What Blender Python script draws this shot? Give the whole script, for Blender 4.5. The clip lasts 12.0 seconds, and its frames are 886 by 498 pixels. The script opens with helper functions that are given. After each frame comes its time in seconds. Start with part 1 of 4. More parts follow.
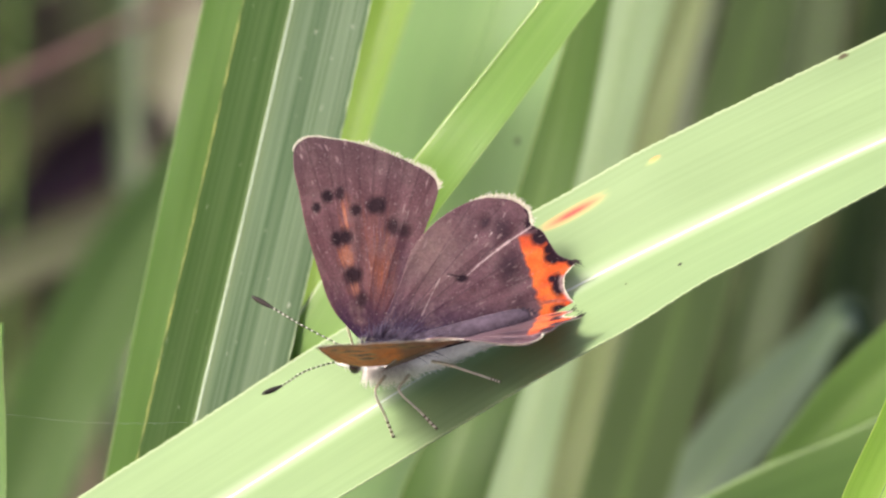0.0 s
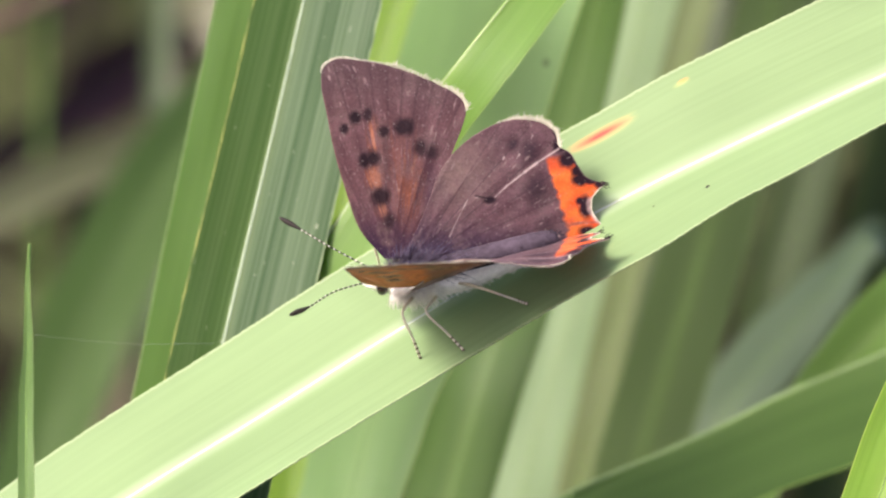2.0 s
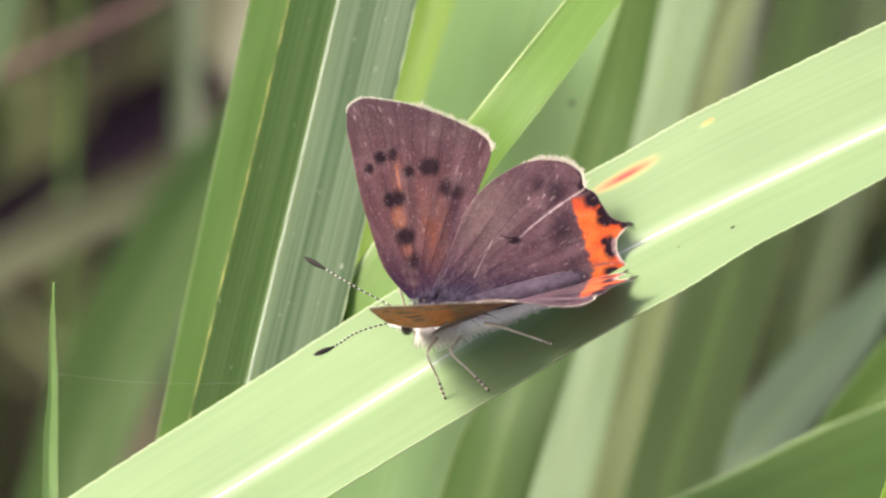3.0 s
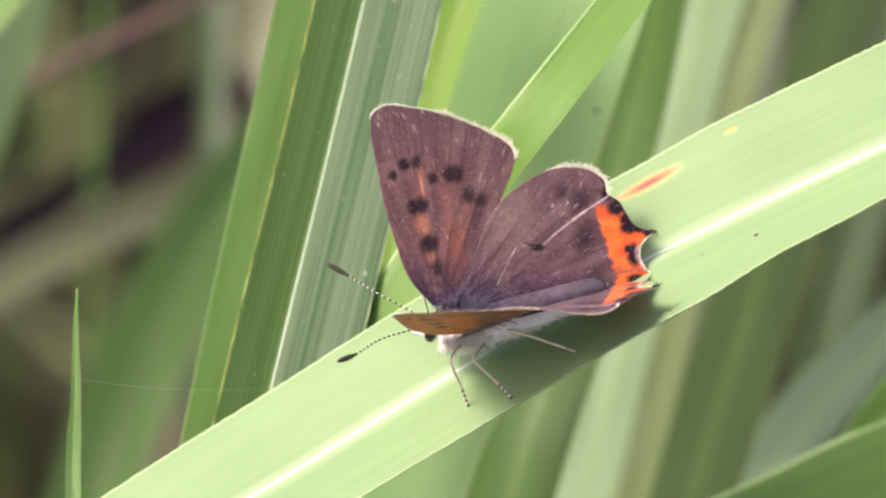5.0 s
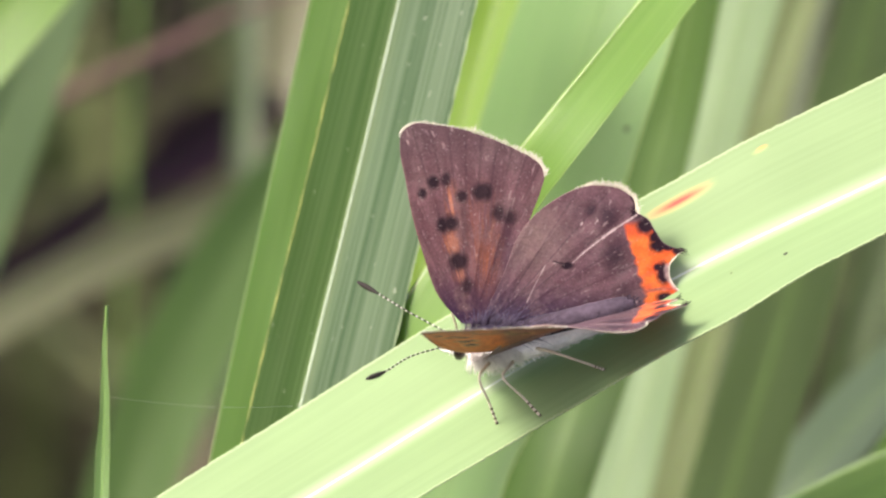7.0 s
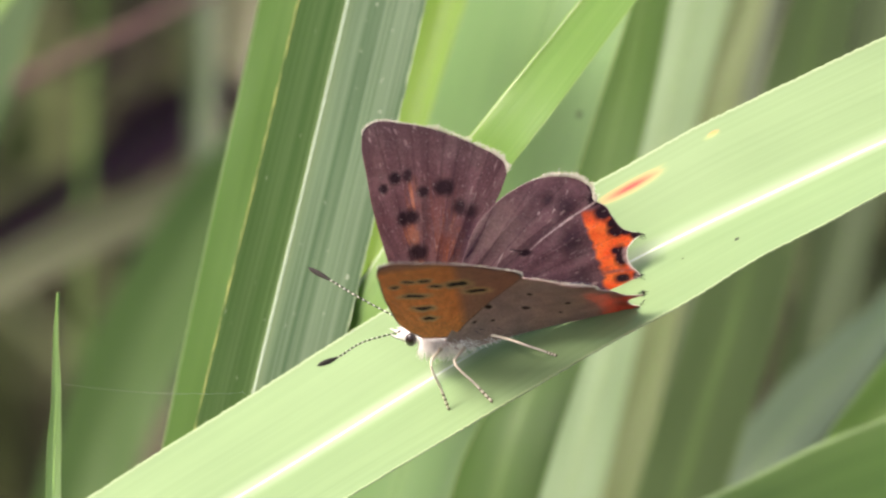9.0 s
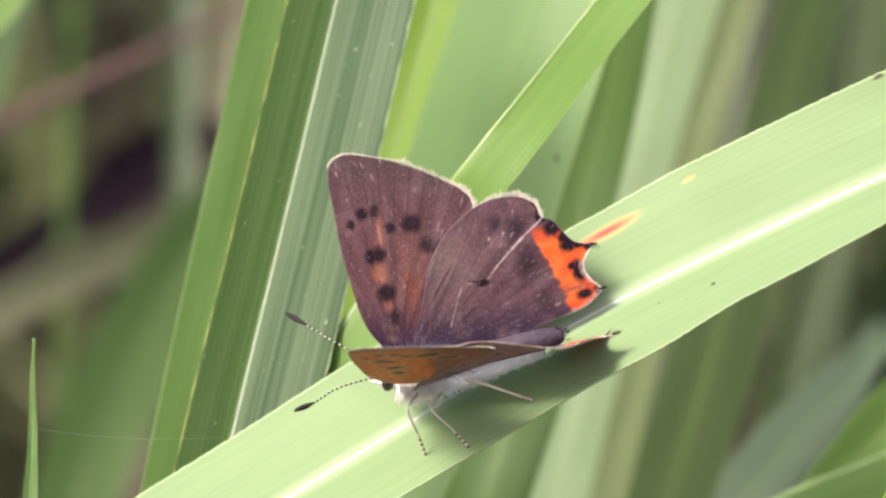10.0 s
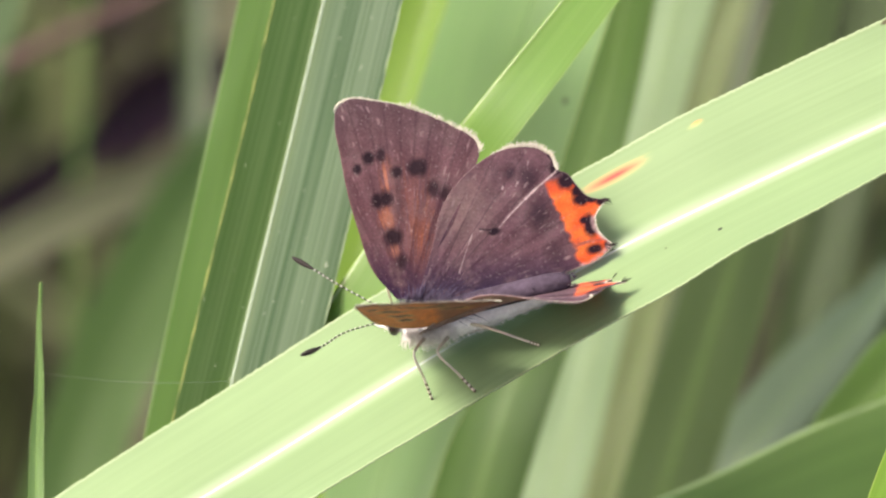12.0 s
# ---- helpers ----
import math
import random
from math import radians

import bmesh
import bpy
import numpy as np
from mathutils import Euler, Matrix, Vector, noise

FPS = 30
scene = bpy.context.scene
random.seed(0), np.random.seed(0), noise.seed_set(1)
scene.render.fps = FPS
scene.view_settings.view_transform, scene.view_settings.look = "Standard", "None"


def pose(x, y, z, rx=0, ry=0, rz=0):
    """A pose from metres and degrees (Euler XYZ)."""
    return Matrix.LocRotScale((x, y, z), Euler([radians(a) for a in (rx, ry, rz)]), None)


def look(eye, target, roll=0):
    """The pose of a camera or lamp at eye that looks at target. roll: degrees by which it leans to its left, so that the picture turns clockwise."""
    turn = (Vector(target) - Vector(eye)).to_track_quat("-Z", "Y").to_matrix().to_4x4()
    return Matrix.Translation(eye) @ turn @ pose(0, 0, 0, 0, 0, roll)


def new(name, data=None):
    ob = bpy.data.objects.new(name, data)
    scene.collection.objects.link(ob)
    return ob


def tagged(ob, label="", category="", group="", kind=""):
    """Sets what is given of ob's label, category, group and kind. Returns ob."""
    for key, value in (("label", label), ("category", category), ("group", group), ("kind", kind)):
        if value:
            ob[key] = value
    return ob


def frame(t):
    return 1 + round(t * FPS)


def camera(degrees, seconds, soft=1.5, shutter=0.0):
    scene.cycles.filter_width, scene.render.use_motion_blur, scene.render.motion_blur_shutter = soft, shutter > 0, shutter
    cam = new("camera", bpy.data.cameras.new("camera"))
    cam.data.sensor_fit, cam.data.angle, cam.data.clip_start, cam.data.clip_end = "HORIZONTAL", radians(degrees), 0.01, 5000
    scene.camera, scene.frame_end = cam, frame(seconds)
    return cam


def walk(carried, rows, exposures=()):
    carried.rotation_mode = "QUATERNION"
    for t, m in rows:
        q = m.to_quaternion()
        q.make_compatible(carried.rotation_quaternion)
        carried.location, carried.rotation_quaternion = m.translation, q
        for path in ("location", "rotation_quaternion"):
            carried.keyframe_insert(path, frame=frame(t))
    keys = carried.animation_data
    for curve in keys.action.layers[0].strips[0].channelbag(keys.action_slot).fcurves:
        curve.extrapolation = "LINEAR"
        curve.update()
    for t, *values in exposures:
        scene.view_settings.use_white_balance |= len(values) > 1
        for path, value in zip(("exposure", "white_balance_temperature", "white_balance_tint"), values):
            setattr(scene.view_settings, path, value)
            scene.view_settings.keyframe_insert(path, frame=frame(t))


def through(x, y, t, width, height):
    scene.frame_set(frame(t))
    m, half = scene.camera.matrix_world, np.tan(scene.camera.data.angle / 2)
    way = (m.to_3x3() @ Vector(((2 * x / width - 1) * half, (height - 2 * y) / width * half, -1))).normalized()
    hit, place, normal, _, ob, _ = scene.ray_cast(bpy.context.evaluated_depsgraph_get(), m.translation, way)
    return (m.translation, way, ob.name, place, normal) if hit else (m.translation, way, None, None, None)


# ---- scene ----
# A small copper butterfly on a broad grass leaf, seen through a long lens from under half a metre.
MM = 0.001
PITCH = radians(25.0)
DIST = 0.45
HEIGHT = 0.56
RIGHT = Vector((1, 0, 0))
UP = Vector((0, math.sin(PITCH), math.cos(PITCH)))
AWAY = Vector((0, math.cos(PITCH), -math.sin(PITCH)))
CENTRE = Vector((0, 0, HEIGHT))


def at(u, v, w):
    """World place from millimetres to the right, up and away along the line of sight."""
    return CENTRE + (RIGHT * u + UP * v + AWAY * w) * MM


# ---- camera ----
cam = camera(8.0, 12.0, soft=2.3)
cam.data.dof.use_dof = True
cam.data.dof.focus_distance = DIST + 0.001
cam.data.dof.aperture_fstop = 36.0
EYE = CENTRE - AWAY * DIST


def view(dx, dy, yaw, tilt):
    """The hand-held camera: shifted by dx, dy millimetres and turned by yaw and tilt degrees."""
    turn = Euler((radians(90 + tilt) - PITCH, 0, radians(yaw)), "XYZ").to_matrix().to_4x4()
    return Matrix.Translation(EYE + (RIGHT * dx + UP * dy) * MM) @ turn


walk(cam, [
    (0, view(0.00, 0.00, -0.004, 0.007)),
    (0.2, view(0.06, 0.00, 0.002, 0.065)),
    (0.3, view(0.08, 0.00, -0.001, 0.081)),
    (0.5, view(0.14, 0.00, 0.029, 0.065)),
    (0.7, view(0.20, 0.00, 0.043, 0.008)),
    (0.8, view(0.23, 0.00, 0.067, -0.034)),
    (1, view(0.29, 0.00, 0.132, -0.157)),
    (1.2, view(0.35, 0.00, 0.179, -0.321)),
    (1.3, view(0.37, 0.00, 0.206, -0.398)),
    (1.5, view(0.43, 0.00, 0.236, -0.516)),
    (1.7, view(0.49, 0.00, 0.256, -0.610)),
    (1.8, view(0.51, 0.00, 0.283, -0.637)),
    (2, view(0.57, 0.00, 0.352, -0.702)),
    (2.2, view(0.63, 0.00, 0.447, -0.737)),
    (2.3, view(0.65, 0.00, 0.473, -0.702)),
    (2.5, view(0.71, 0.00, 0.540, -0.608)),
    (2.7, view(0.77, 0.00, 0.574, -0.487)),
    (2.8, view(0.80, 0.00, 0.607, -0.451)),
    (3, view(0.86, 0.00, 0.643, -0.339)),
    (3.1, view(0.89, 0.00, 0.635, -0.283)),
    (3.2, view(0.91, 0.00, 0.645, -0.258)),
    (4.8, view(1.37, 0.00, 0.904, -0.283)),
    (5, view(1.43, 0.00, 0.957, -0.274)),
    (5.2, view(1.49, 0.00, 1.024, -0.301)),
    (5.3, view(1.51, 0.00, 1.055, -0.302)),
    (5.5, view(1.57, 0.00, 1.120, -0.323)),
    (5.6, view(1.60, 0.00, 1.162, -0.324)),
    (5.7, view(1.63, 0.00, 1.196, -0.233)),
    (5.8, view(1.66, 0.00, 1.206, 0.122)),
    (5.9, view(1.68, 0.00, 1.215, 0.324)),
    (6, view(1.71, 0.00, 1.230, 0.451)),
    (6.1, view(1.74, 0.00, 1.245, 0.481)),
    (6.2, view(1.77, 0.00, 1.261, 0.522)),
    (6.3, view(1.80, 0.00, 1.265, 0.593)),
    (6.4, view(1.83, 0.00, 1.277, 0.619)),
    (6.5, view(1.86, 0.00, 1.279, 0.649)),
    (6.6, view(1.89, 0.00, 1.288, 0.659)),
    (6.7, view(1.91, 0.00, 1.309, 0.546)),
    (6.8, view(1.94, 0.00, 1.318, 0.342)),
    (6.9, view(1.97, 0.00, 1.323, 0.054)),
    (7, view(2.00, 0.00, 1.330, -0.113)),
    (7.1, view(2.06, 0.00, 1.328, -0.156)),
    (7.2, view(2.12, 0.00, 1.327, -0.169)),
    (8.8, view(3.08, 0.00, 1.034, -0.284)),
    (8.9, view(3.14, 0.00, 1.027, -0.264)),
    (9, view(3.20, 0.00, 1.014, -0.238)),
    (9.1, view(3.26, 0.08, 0.988, -0.227)),
    (9.2, view(3.32, 0.17, 0.971, -0.212)),
    (9.3, view(3.38, 0.25, 0.946, -0.176)),
    (9.5, view(3.50, 0.42, 0.918, -0.080)),
    (9.7, view(3.62, 0.58, 0.907, -0.041)),
    (9.8, view(3.68, 0.67, 0.893, -0.013)),
    (10, view(3.80, 0.83, 0.864, 0.064)),
    (10.2, view(3.92, 1.00, 0.870, 0.083)),
    (10.3, view(3.98, 1.08, 0.884, 0.062)),
    (10.5, view(4.10, 1.25, 0.918, -0.031)),
    (10.7, view(4.22, 1.42, 0.924, -0.090)),
    (10.8, view(4.28, 1.50, 0.921, -0.131)),
    (11, view(4.40, 1.67, 0.927, -0.235)),
    (11.2, view(4.52, 1.83, 0.947, -0.356)),
    (11.3, view(4.58, 1.92, 0.958, -0.413)),
    (11.5, view(4.70, 2.08, 1.009, -0.511)),
    (11.7, view(4.82, 2.25, 1.032, -0.579)),
    (11.8, view(4.88, 2.33, 1.057, -0.600)),
    (12, view(5.00, 2.50, 1.103, -0.648)),
], [(0, 0.93, 6600, 18), (3, 0.94, 6600, 18), (5, 0.97, 6600, 18), (6, 1.08, 6600, 17), (6.5, 1.10, 6600, 16), (7, 1.05, 6600, 17), (9, 0.95, 6600, 18), (12, 0.95, 6600, 18)])

# ---- light ----
SUN_TO = Vector((-0.588, -0.276, 0.76)).normalized()
world = bpy.data.worlds.new("sky")
scene.world = world
world.use_nodes = True
wn = world.node_tree.nodes
sky = wn.new("ShaderNodeTexSky")
sky.sky_type = "NISHITA"
sky.sun_disc = False
sky.sun_elevation = math.asin(SUN_TO.z)
sky.sun_rotation = math.atan2(SUN_TO.x, SUN_TO.y)
sky.air_density, sky.dust_density, sky.ozone_density = 1.0, 5.0, 1.0
wn["Background"].inputs["Strength"].default_value = 0.148
world.node_tree.links.new(sky.outputs[0], wn["Background"].inputs["Color"])
sun = new("sun", bpy.data.lights.new("sun", "SUN"))
sun.data.energy = 3.5
sun.data.angle = radians(17)
sun.data.color = (1.0, 0.95, 0.86)
sun.matrix_world = look(SUN_TO * 5, (0, 0, 0))


# ---- materials ----
def nodes_of(name):
    m = bpy.data.materials.new(name)
    m.use_nodes = True
    n, l = m.node_tree.nodes, m.node_tree.links
    n.clear()
    out = n.new("ShaderNodeOutputMaterial")
    return m, n, l, out


def put(n, kind, **inputs):
    node = n.new(kind)
    for key, value in inputs.items():
        node.inputs[key.replace("_", " ")].default_value = value
    return node


def ramp(n, l, source, stops):
    r = n.new("ShaderNodeValToRGB")
    e = r.color_ramp.elements
    while len(e) < len(stops):
        e.new(0.5)
    for el, (p, c) in zip(e, stops):
        el.position = p
        el.color = c if len(c) == 4 else (*c, 1)
    l.new(source, r.inputs[0])
    return r.outputs[0]


def mix(n, l, fac, a, b, how="MIX"):
    m = n.new("ShaderNodeMixRGB")
    m.blend_type = how
    for socket, value in zip(m.inputs, (fac, a, b)):
        if isinstance(value, (int, float)):
            socket.default_value = value
        elif isinstance(value, tuple):
            socket.default_value = (*value, 1)
        else:
            l.new(value, socket)
    return m.outputs[0]


def calc(n, l, op, a, b=0.0, c=0.0):
    m = n.new("ShaderNodeMath")
    m.operation = op
    for socket, value in zip(m.inputs, (a, b, c)):
        if isinstance(value, (int, float)):
            socket.default_value = value
        else:
            l.new(value, socket)
    return m.outputs[0]


def leaf_material(name, dark, light, rib, margin=(0.42, 0.46, 0.16), gloss=0.35, rough=0.42, through=0.38, rib_width=0.03,
                  rib_at=0.5, veins=34.0, marks=False, streak=0.8, halo=0.25, flecks=0.0, glow=(1.7, 1.7, 0.9), sheen_half=None, margin2=None, wear=0.0):
    """Grass leaf: lengthwise veins, pale midrib and margins, waxy gloss, light shining through."""
    m, n, l, out = nodes_of(name)
    uv = n.new("ShaderNodeUVMap")
    sep = n.new("ShaderNodeSeparateXYZ")
    l.new(uv.outputs[0], sep.inputs[0])
    u, v = sep.outputs[0], sep.outputs[1]
    comb = n.new("ShaderNodeCombineXYZ")
    l.new(calc(n, l, "MULTIPLY", u, veins), comb.inputs[0])
    l.new(calc(n, l, "MULTIPLY", v, 18.0), comb.inputs[1])
    fine = put(n, "ShaderNodeTexNoise", Scale=1.0, Detail=3.0, Roughness=0.6)
    l.new(comb.outputs[0], fine.inputs["Vector"])
    comb2 = n.new("ShaderNodeCombineXYZ")
    l.new(calc(n, l, "MULTIPLY", u, veins * 0.22), comb2.inputs[0])
    l.new(calc(n, l, "MULTIPLY", v, 9.0), comb2.inputs[1])
    broad = put(n, "ShaderNodeTexNoise", Scale=1.0, Detail=2.0, Roughness=0.5)
    l.new(comb2.outputs[0], broad.inputs["Vector"])
    both = calc(n, l, "ADD", calc(n, l, "MULTIPLY", fine.outputs[0], 0.6), calc(n, l, "MULTIPLY", broad.outputs[0], 0.4))
    col = ramp(n, l, both, [(0.5 - 0.28 / max(streak, 0.3) * 0.6, dark), (0.5 + 0.28 / max(streak, 0.3) * 0.6, light)])
    side = ramp(n, l, u, [(0.497, (0, 0, 0)), (0.503, (1, 1, 1))])
    if sheen_half:  # the half beyond the midrib has its sky sheen put into the colour
        col = mix(n, l, side, col, ramp(n, l, both, [(0.40, sheen_half[0]), (0.58, sheen_half[1])]))
    comb3 = n.new("ShaderNodeCombineXYZ")
    l.new(calc(n, l, "MULTIPLY", u, 3.0), comb3.inputs[0])
    l.new(calc(n, l, "MULTIPLY", v, 60.0), comb3.inputs[1])
    blot = put(n, "ShaderNodeTexNoise", Scale=1.0, Detail=2.0)
    l.new(comb3.outputs[0], blot.inputs["Vector"])
    col = mix(n, l, 0.35, col, ramp(n, l, blot.outputs[0], [(0.3, (0.7, 0.7, 0.7)), (0.7, (1, 1, 1))]), "MULTIPLY")
    off = calc(n, l, "ABSOLUTE", calc(n, l, "SUBTRACT", u, rib_at))
    soft = ramp(n, l, off, [(0.0, (halo, halo, halo)), (rib_width * 5, (0, 0, 0))])
    col = mix(n, l, soft, col, rib)
    edge = calc(n, l, "ABSOLUTE", calc(n, l, "SUBTRACT", u, 0.5))
    rim = ramp(n, l, edge, [(0.484, (0, 0, 0)), (0.494, (1, 1, 1))])
    if wear:
        along = put(n, "ShaderNodeTexNoise", Scale=1.0, Detail=3.0)
        step = n.new("ShaderNodeCombineXYZ")
        l.new(calc(n, l, "MULTIPLY", v, 420.0), step.inputs[1])
        l.new(step.outputs[0], along.inputs["Vector"])
        rim = mix(n, l, 1.0, rim, ramp(n, l, along.outputs[0], [(0.5 - wear * 0.2, (0.15, 0.15, 0.15)), (0.5 + wear * 0.15, (1, 1, 1))]), "MULTIPLY")
    col = mix(n, l, rim, col, mix(n, l, side, margin, margin2 or margin))
    if marks:
        for mu, mv, su, sv, colour, hard in marks:
            du = calc(n, l, "MULTIPLY", calc(n, l, "SUBTRACT", u, mu), 1 / su)
            dv = calc(n, l, "MULTIPLY", calc(n, l, "SUBTRACT", v, mv), 1 / sv)
            r = calc(n, l, "SQRT", calc(n, l, "ADD", calc(n, l, "MULTIPLY", du, du), calc(n, l, "MULTIPLY", dv, dv)))
            wob = calc(n, l, "ADD", r, calc(n, l, "MULTIPLY", calc(n, l, "SUBTRACT", fine.outputs[0], 0.5), 0.9))
            col = mix(n, l, ramp(n, l, wob, [(hard, (1, 1, 1)), (1.0, (0, 0, 0))]), col, colour)
    if flecks:
        comb4 = n.new("ShaderNodeCombineXYZ")
        l.new(calc(n, l, "MULTIPLY", u, 14.0), comb4.inputs[0])
        l.new(calc(n, l, "MULTIPLY", v, 700.0), comb4.inputs[1])
        dots = put(n, "ShaderNodeTexNoise", Scale=1.6, Detail=1.0)
        l.new(comb4.outputs[0], dots.inputs["Vector"])
        col = mix(n, l, ramp(n, l, dots.outputs[0], [(0.745 - flecks * 0.02, (0, 0, 0)), (0.77, (0.35, 0.35, 0.35))]), col, (0.6, 0.62, 0.5))
    bump = put(n, "ShaderNodeBump", Strength=0.35, Distance=0.0002)
    l.new(both, bump.inputs["Height"])
    diff = n.new("ShaderNodeBsdfDiffuse")
    tran = n.new("ShaderNodeBsdfTranslucent")
    glos = put(n, "ShaderNodeBsdfGlossy", Roughness=rough)
    glos.inputs["Color"].default_value = (1, 1, 1, 1)
    l.new(col, diff.inputs["Color"])
    l.new(mix(n, l, 1.0, col, glow, "MULTIPLY"), tran.inputs["Color"])
    for b in (diff, tran, glos):
        l.new(bump.outputs[0], b.inputs["Normal"])
    a = n.new("ShaderNodeMixShader")
    a.inputs[0].default_value = through
    l.new(diff.outputs[0], a.inputs[1])
    l.new(tran.outputs[0], a.inputs[2])
    fres = put(n, "ShaderNodeFresnel", IOR=1.42)
    b = n.new("ShaderNodeMixShader")
    l.new(calc(n, l, "MULTIPLY", fres.outputs[0], gloss * 2.4), b.inputs[0])
    l.new(a.outputs[0], b.inputs[1])
    l.new(glos.outputs[0], b.inputs[2])
    l.new(b.outputs[0], out.inputs[0])
    return m


def plain_material(name, colour, rough=0.7, grain=0.3, size=400.0, gloss=0.3, second=None):
    """Simple matter with grain at two scales and a fine relief."""
    m, n, l, out = nodes_of(name)
    tc = n.new("ShaderNodeTexCoord")
    a = put(n, "ShaderNodeTexNoise", Scale=size, Detail=4.0)
    b = put(n, "ShaderNodeTexNoise", Scale=size * 0.13, Detail=3.0)
    for t in (a, b):
        l.new(tc.outputs["Object"], t.inputs["Vector"])
    low = tuple(c * (1 - grain) for c in colour)
    top = second or tuple(min(1, c * (1 + grain)) for c in colour)
    col = ramp(n, l, calc(n, l, "ADD", calc(n, l, "MULTIPLY", a.outputs[0], 0.5), calc(n, l, "MULTIPLY", b.outputs[0], 0.5)),
               [(0.35, low), (0.65, top)])
    p = put(n, "ShaderNodeBsdfPrincipled", Roughness=rough)
    p.inputs["Specular IOR Level"].default_value = gloss
    l.new(col, p.inputs["Base Color"])
    bump = put(n, "ShaderNodeBump", Strength=0.3, Distance=0.2 / size)
    l.new(a.outputs[0], bump.inputs["Height"])
    l.new(bump.outputs[0], p.inputs["Normal"])
    l.new(p.outputs[0], out.inputs[0])
    return m


def wing_material(name, through=0.44, sheen=0.05):
    """Wing scales: the pattern is held by the wing's own colour layer, with scale grain and a faint violet gloss."""
    m, n, l, out = nodes_of(name)
    vc = n.new("ShaderNodeVertexColor")
    vc.layer_name = "pattern"
    tc = n.new("ShaderNodeTexCoord")
    a = put(n, "ShaderNodeTexNoise", Scale=6000.0, Detail=2.0)
    b = put(n, "ShaderNodeTexNoise", Scale=900.0, Detail=3.0)
    for t in (a, b):
        l.new(tc.outputs["Object"], t.inputs["Vector"])
    grain = ramp(n, l, calc(n, l, "ADD", calc(n, l, "MULTIPLY", a.outputs[0], 0.6), calc(n, l, "MULTIPLY", b.outputs[0], 0.4)),
                 [(0.3, (0.75, 0.71, 0.74)), (0.7, (1.26, 1.18, 1.23))])
    col = mix(n, l, 1.0, vc.outputs[0], grain, "MULTIPLY")
    dust = put(n, "ShaderNodeTexNoise", Scale=5200.0, Detail=1.0)
    l.new(tc.outputs["Object"], dust.inputs["Vector"])
    col = mix(n, l, ramp(n, l, dust.outputs[0], [(0.66, (0, 0, 0)), (0.74, (0.30, 0.30, 0.30))]), col, (0.42, 0.36, 0.34))
    bump = put(n, "ShaderNodeBump", Strength=0.5, Distance=0.00006)
    l.new(a.outputs[0], bump.inputs["Height"])
    diff = n.new("ShaderNodeBsdfDiffuse")
    tran = n.new("ShaderNodeBsdfTranslucent")
    glos = put(n, "ShaderNodeBsdfGlossy", Roughness=0.5)
    glos.inputs["Color"].default_value = (0.95, 0.84, 0.92, 1)
    l.new(col, diff.inputs["Color"])
    l.new(mix(n, l, 1.0, col, (1.3, 1.1, 0.9), "MULTIPLY"), tran.inputs["Color"])
    for s in (diff, tran, glos):
        l.new(bump.outputs[0], s.inputs["Normal"])
    x = n.new("ShaderNodeMixShader")
    x.inputs[0].default_value = through
    l.new(diff.outputs[0], x.inputs[1])
    l.new(tran.outputs[0], x.inputs[2])
    fres = put(n, "ShaderNodeFresnel", IOR=1.5)
    y = n.new("ShaderNodeMixShader")
    l.new(calc(n, l, "MULTIPLY", fres.outputs[0], sheen * 4), y.inputs[0])
    l.new(x.outputs[0], y.inputs[1])
    l.new(glos.outputs[0], y.inputs[2])
    l.new(y.outputs[0], out.inputs[0])
    return m


M_GROUND = plain_material("soil_litter", (0.026, 0.021, 0.015), 0.95, 0.5, 60.0, 0.1, (0.058, 0.052, 0.030))
M_TWIG = plain_material("dry_twig", (0.13, 0.075, 0.068), 0.8, 0.35, 300.0, 0.2)
M_HAIR = plain_material("pale_hair", (0.60, 0.56, 0.44), 0.8, 0.15, 2500.0, 0.2)
M_BODY = plain_material("fuzzy_body", (0.098, 0.080, 0.120), 0.9, 0.4, 2500.0, 0.1)
M_BELLY = plain_material("pale_fur", (0.86, 0.79, 0.74), 0.9, 0.2, 2500.0, 0.1)
M_EYE = plain_material("dark_eye", (0.020, 0.012, 0.010), 0.22, 0.3, 4000.0, 0.6)
M_DARK = plain_material("black_scales", (0.030, 0.024, 0.020), 0.7, 0.3, 4000.0, 0.2)
M_WHITE = plain_material("white_ring", (0.50, 0.49, 0.38), 0.7, 0.15, 4000.0, 0.2)
M_WING = wing_material("wing_scales")


# ---- mesh helpers ----
def part(name, bm, material, parent=None, label=""):
    me = bpy.data.meshes.new(name)
    bm.normal_update()
    bm.to_mesh(me)
    bm.free()
    for p in me.polygons:
        p.use_smooth = True
    for mat in (material if isinstance(material, (list, tuple)) else (material,)):
        me.materials.append(mat)
    ob = new(name, me)
    ob.parent = parent
    if label:
        tagged(ob, label)
    return ob


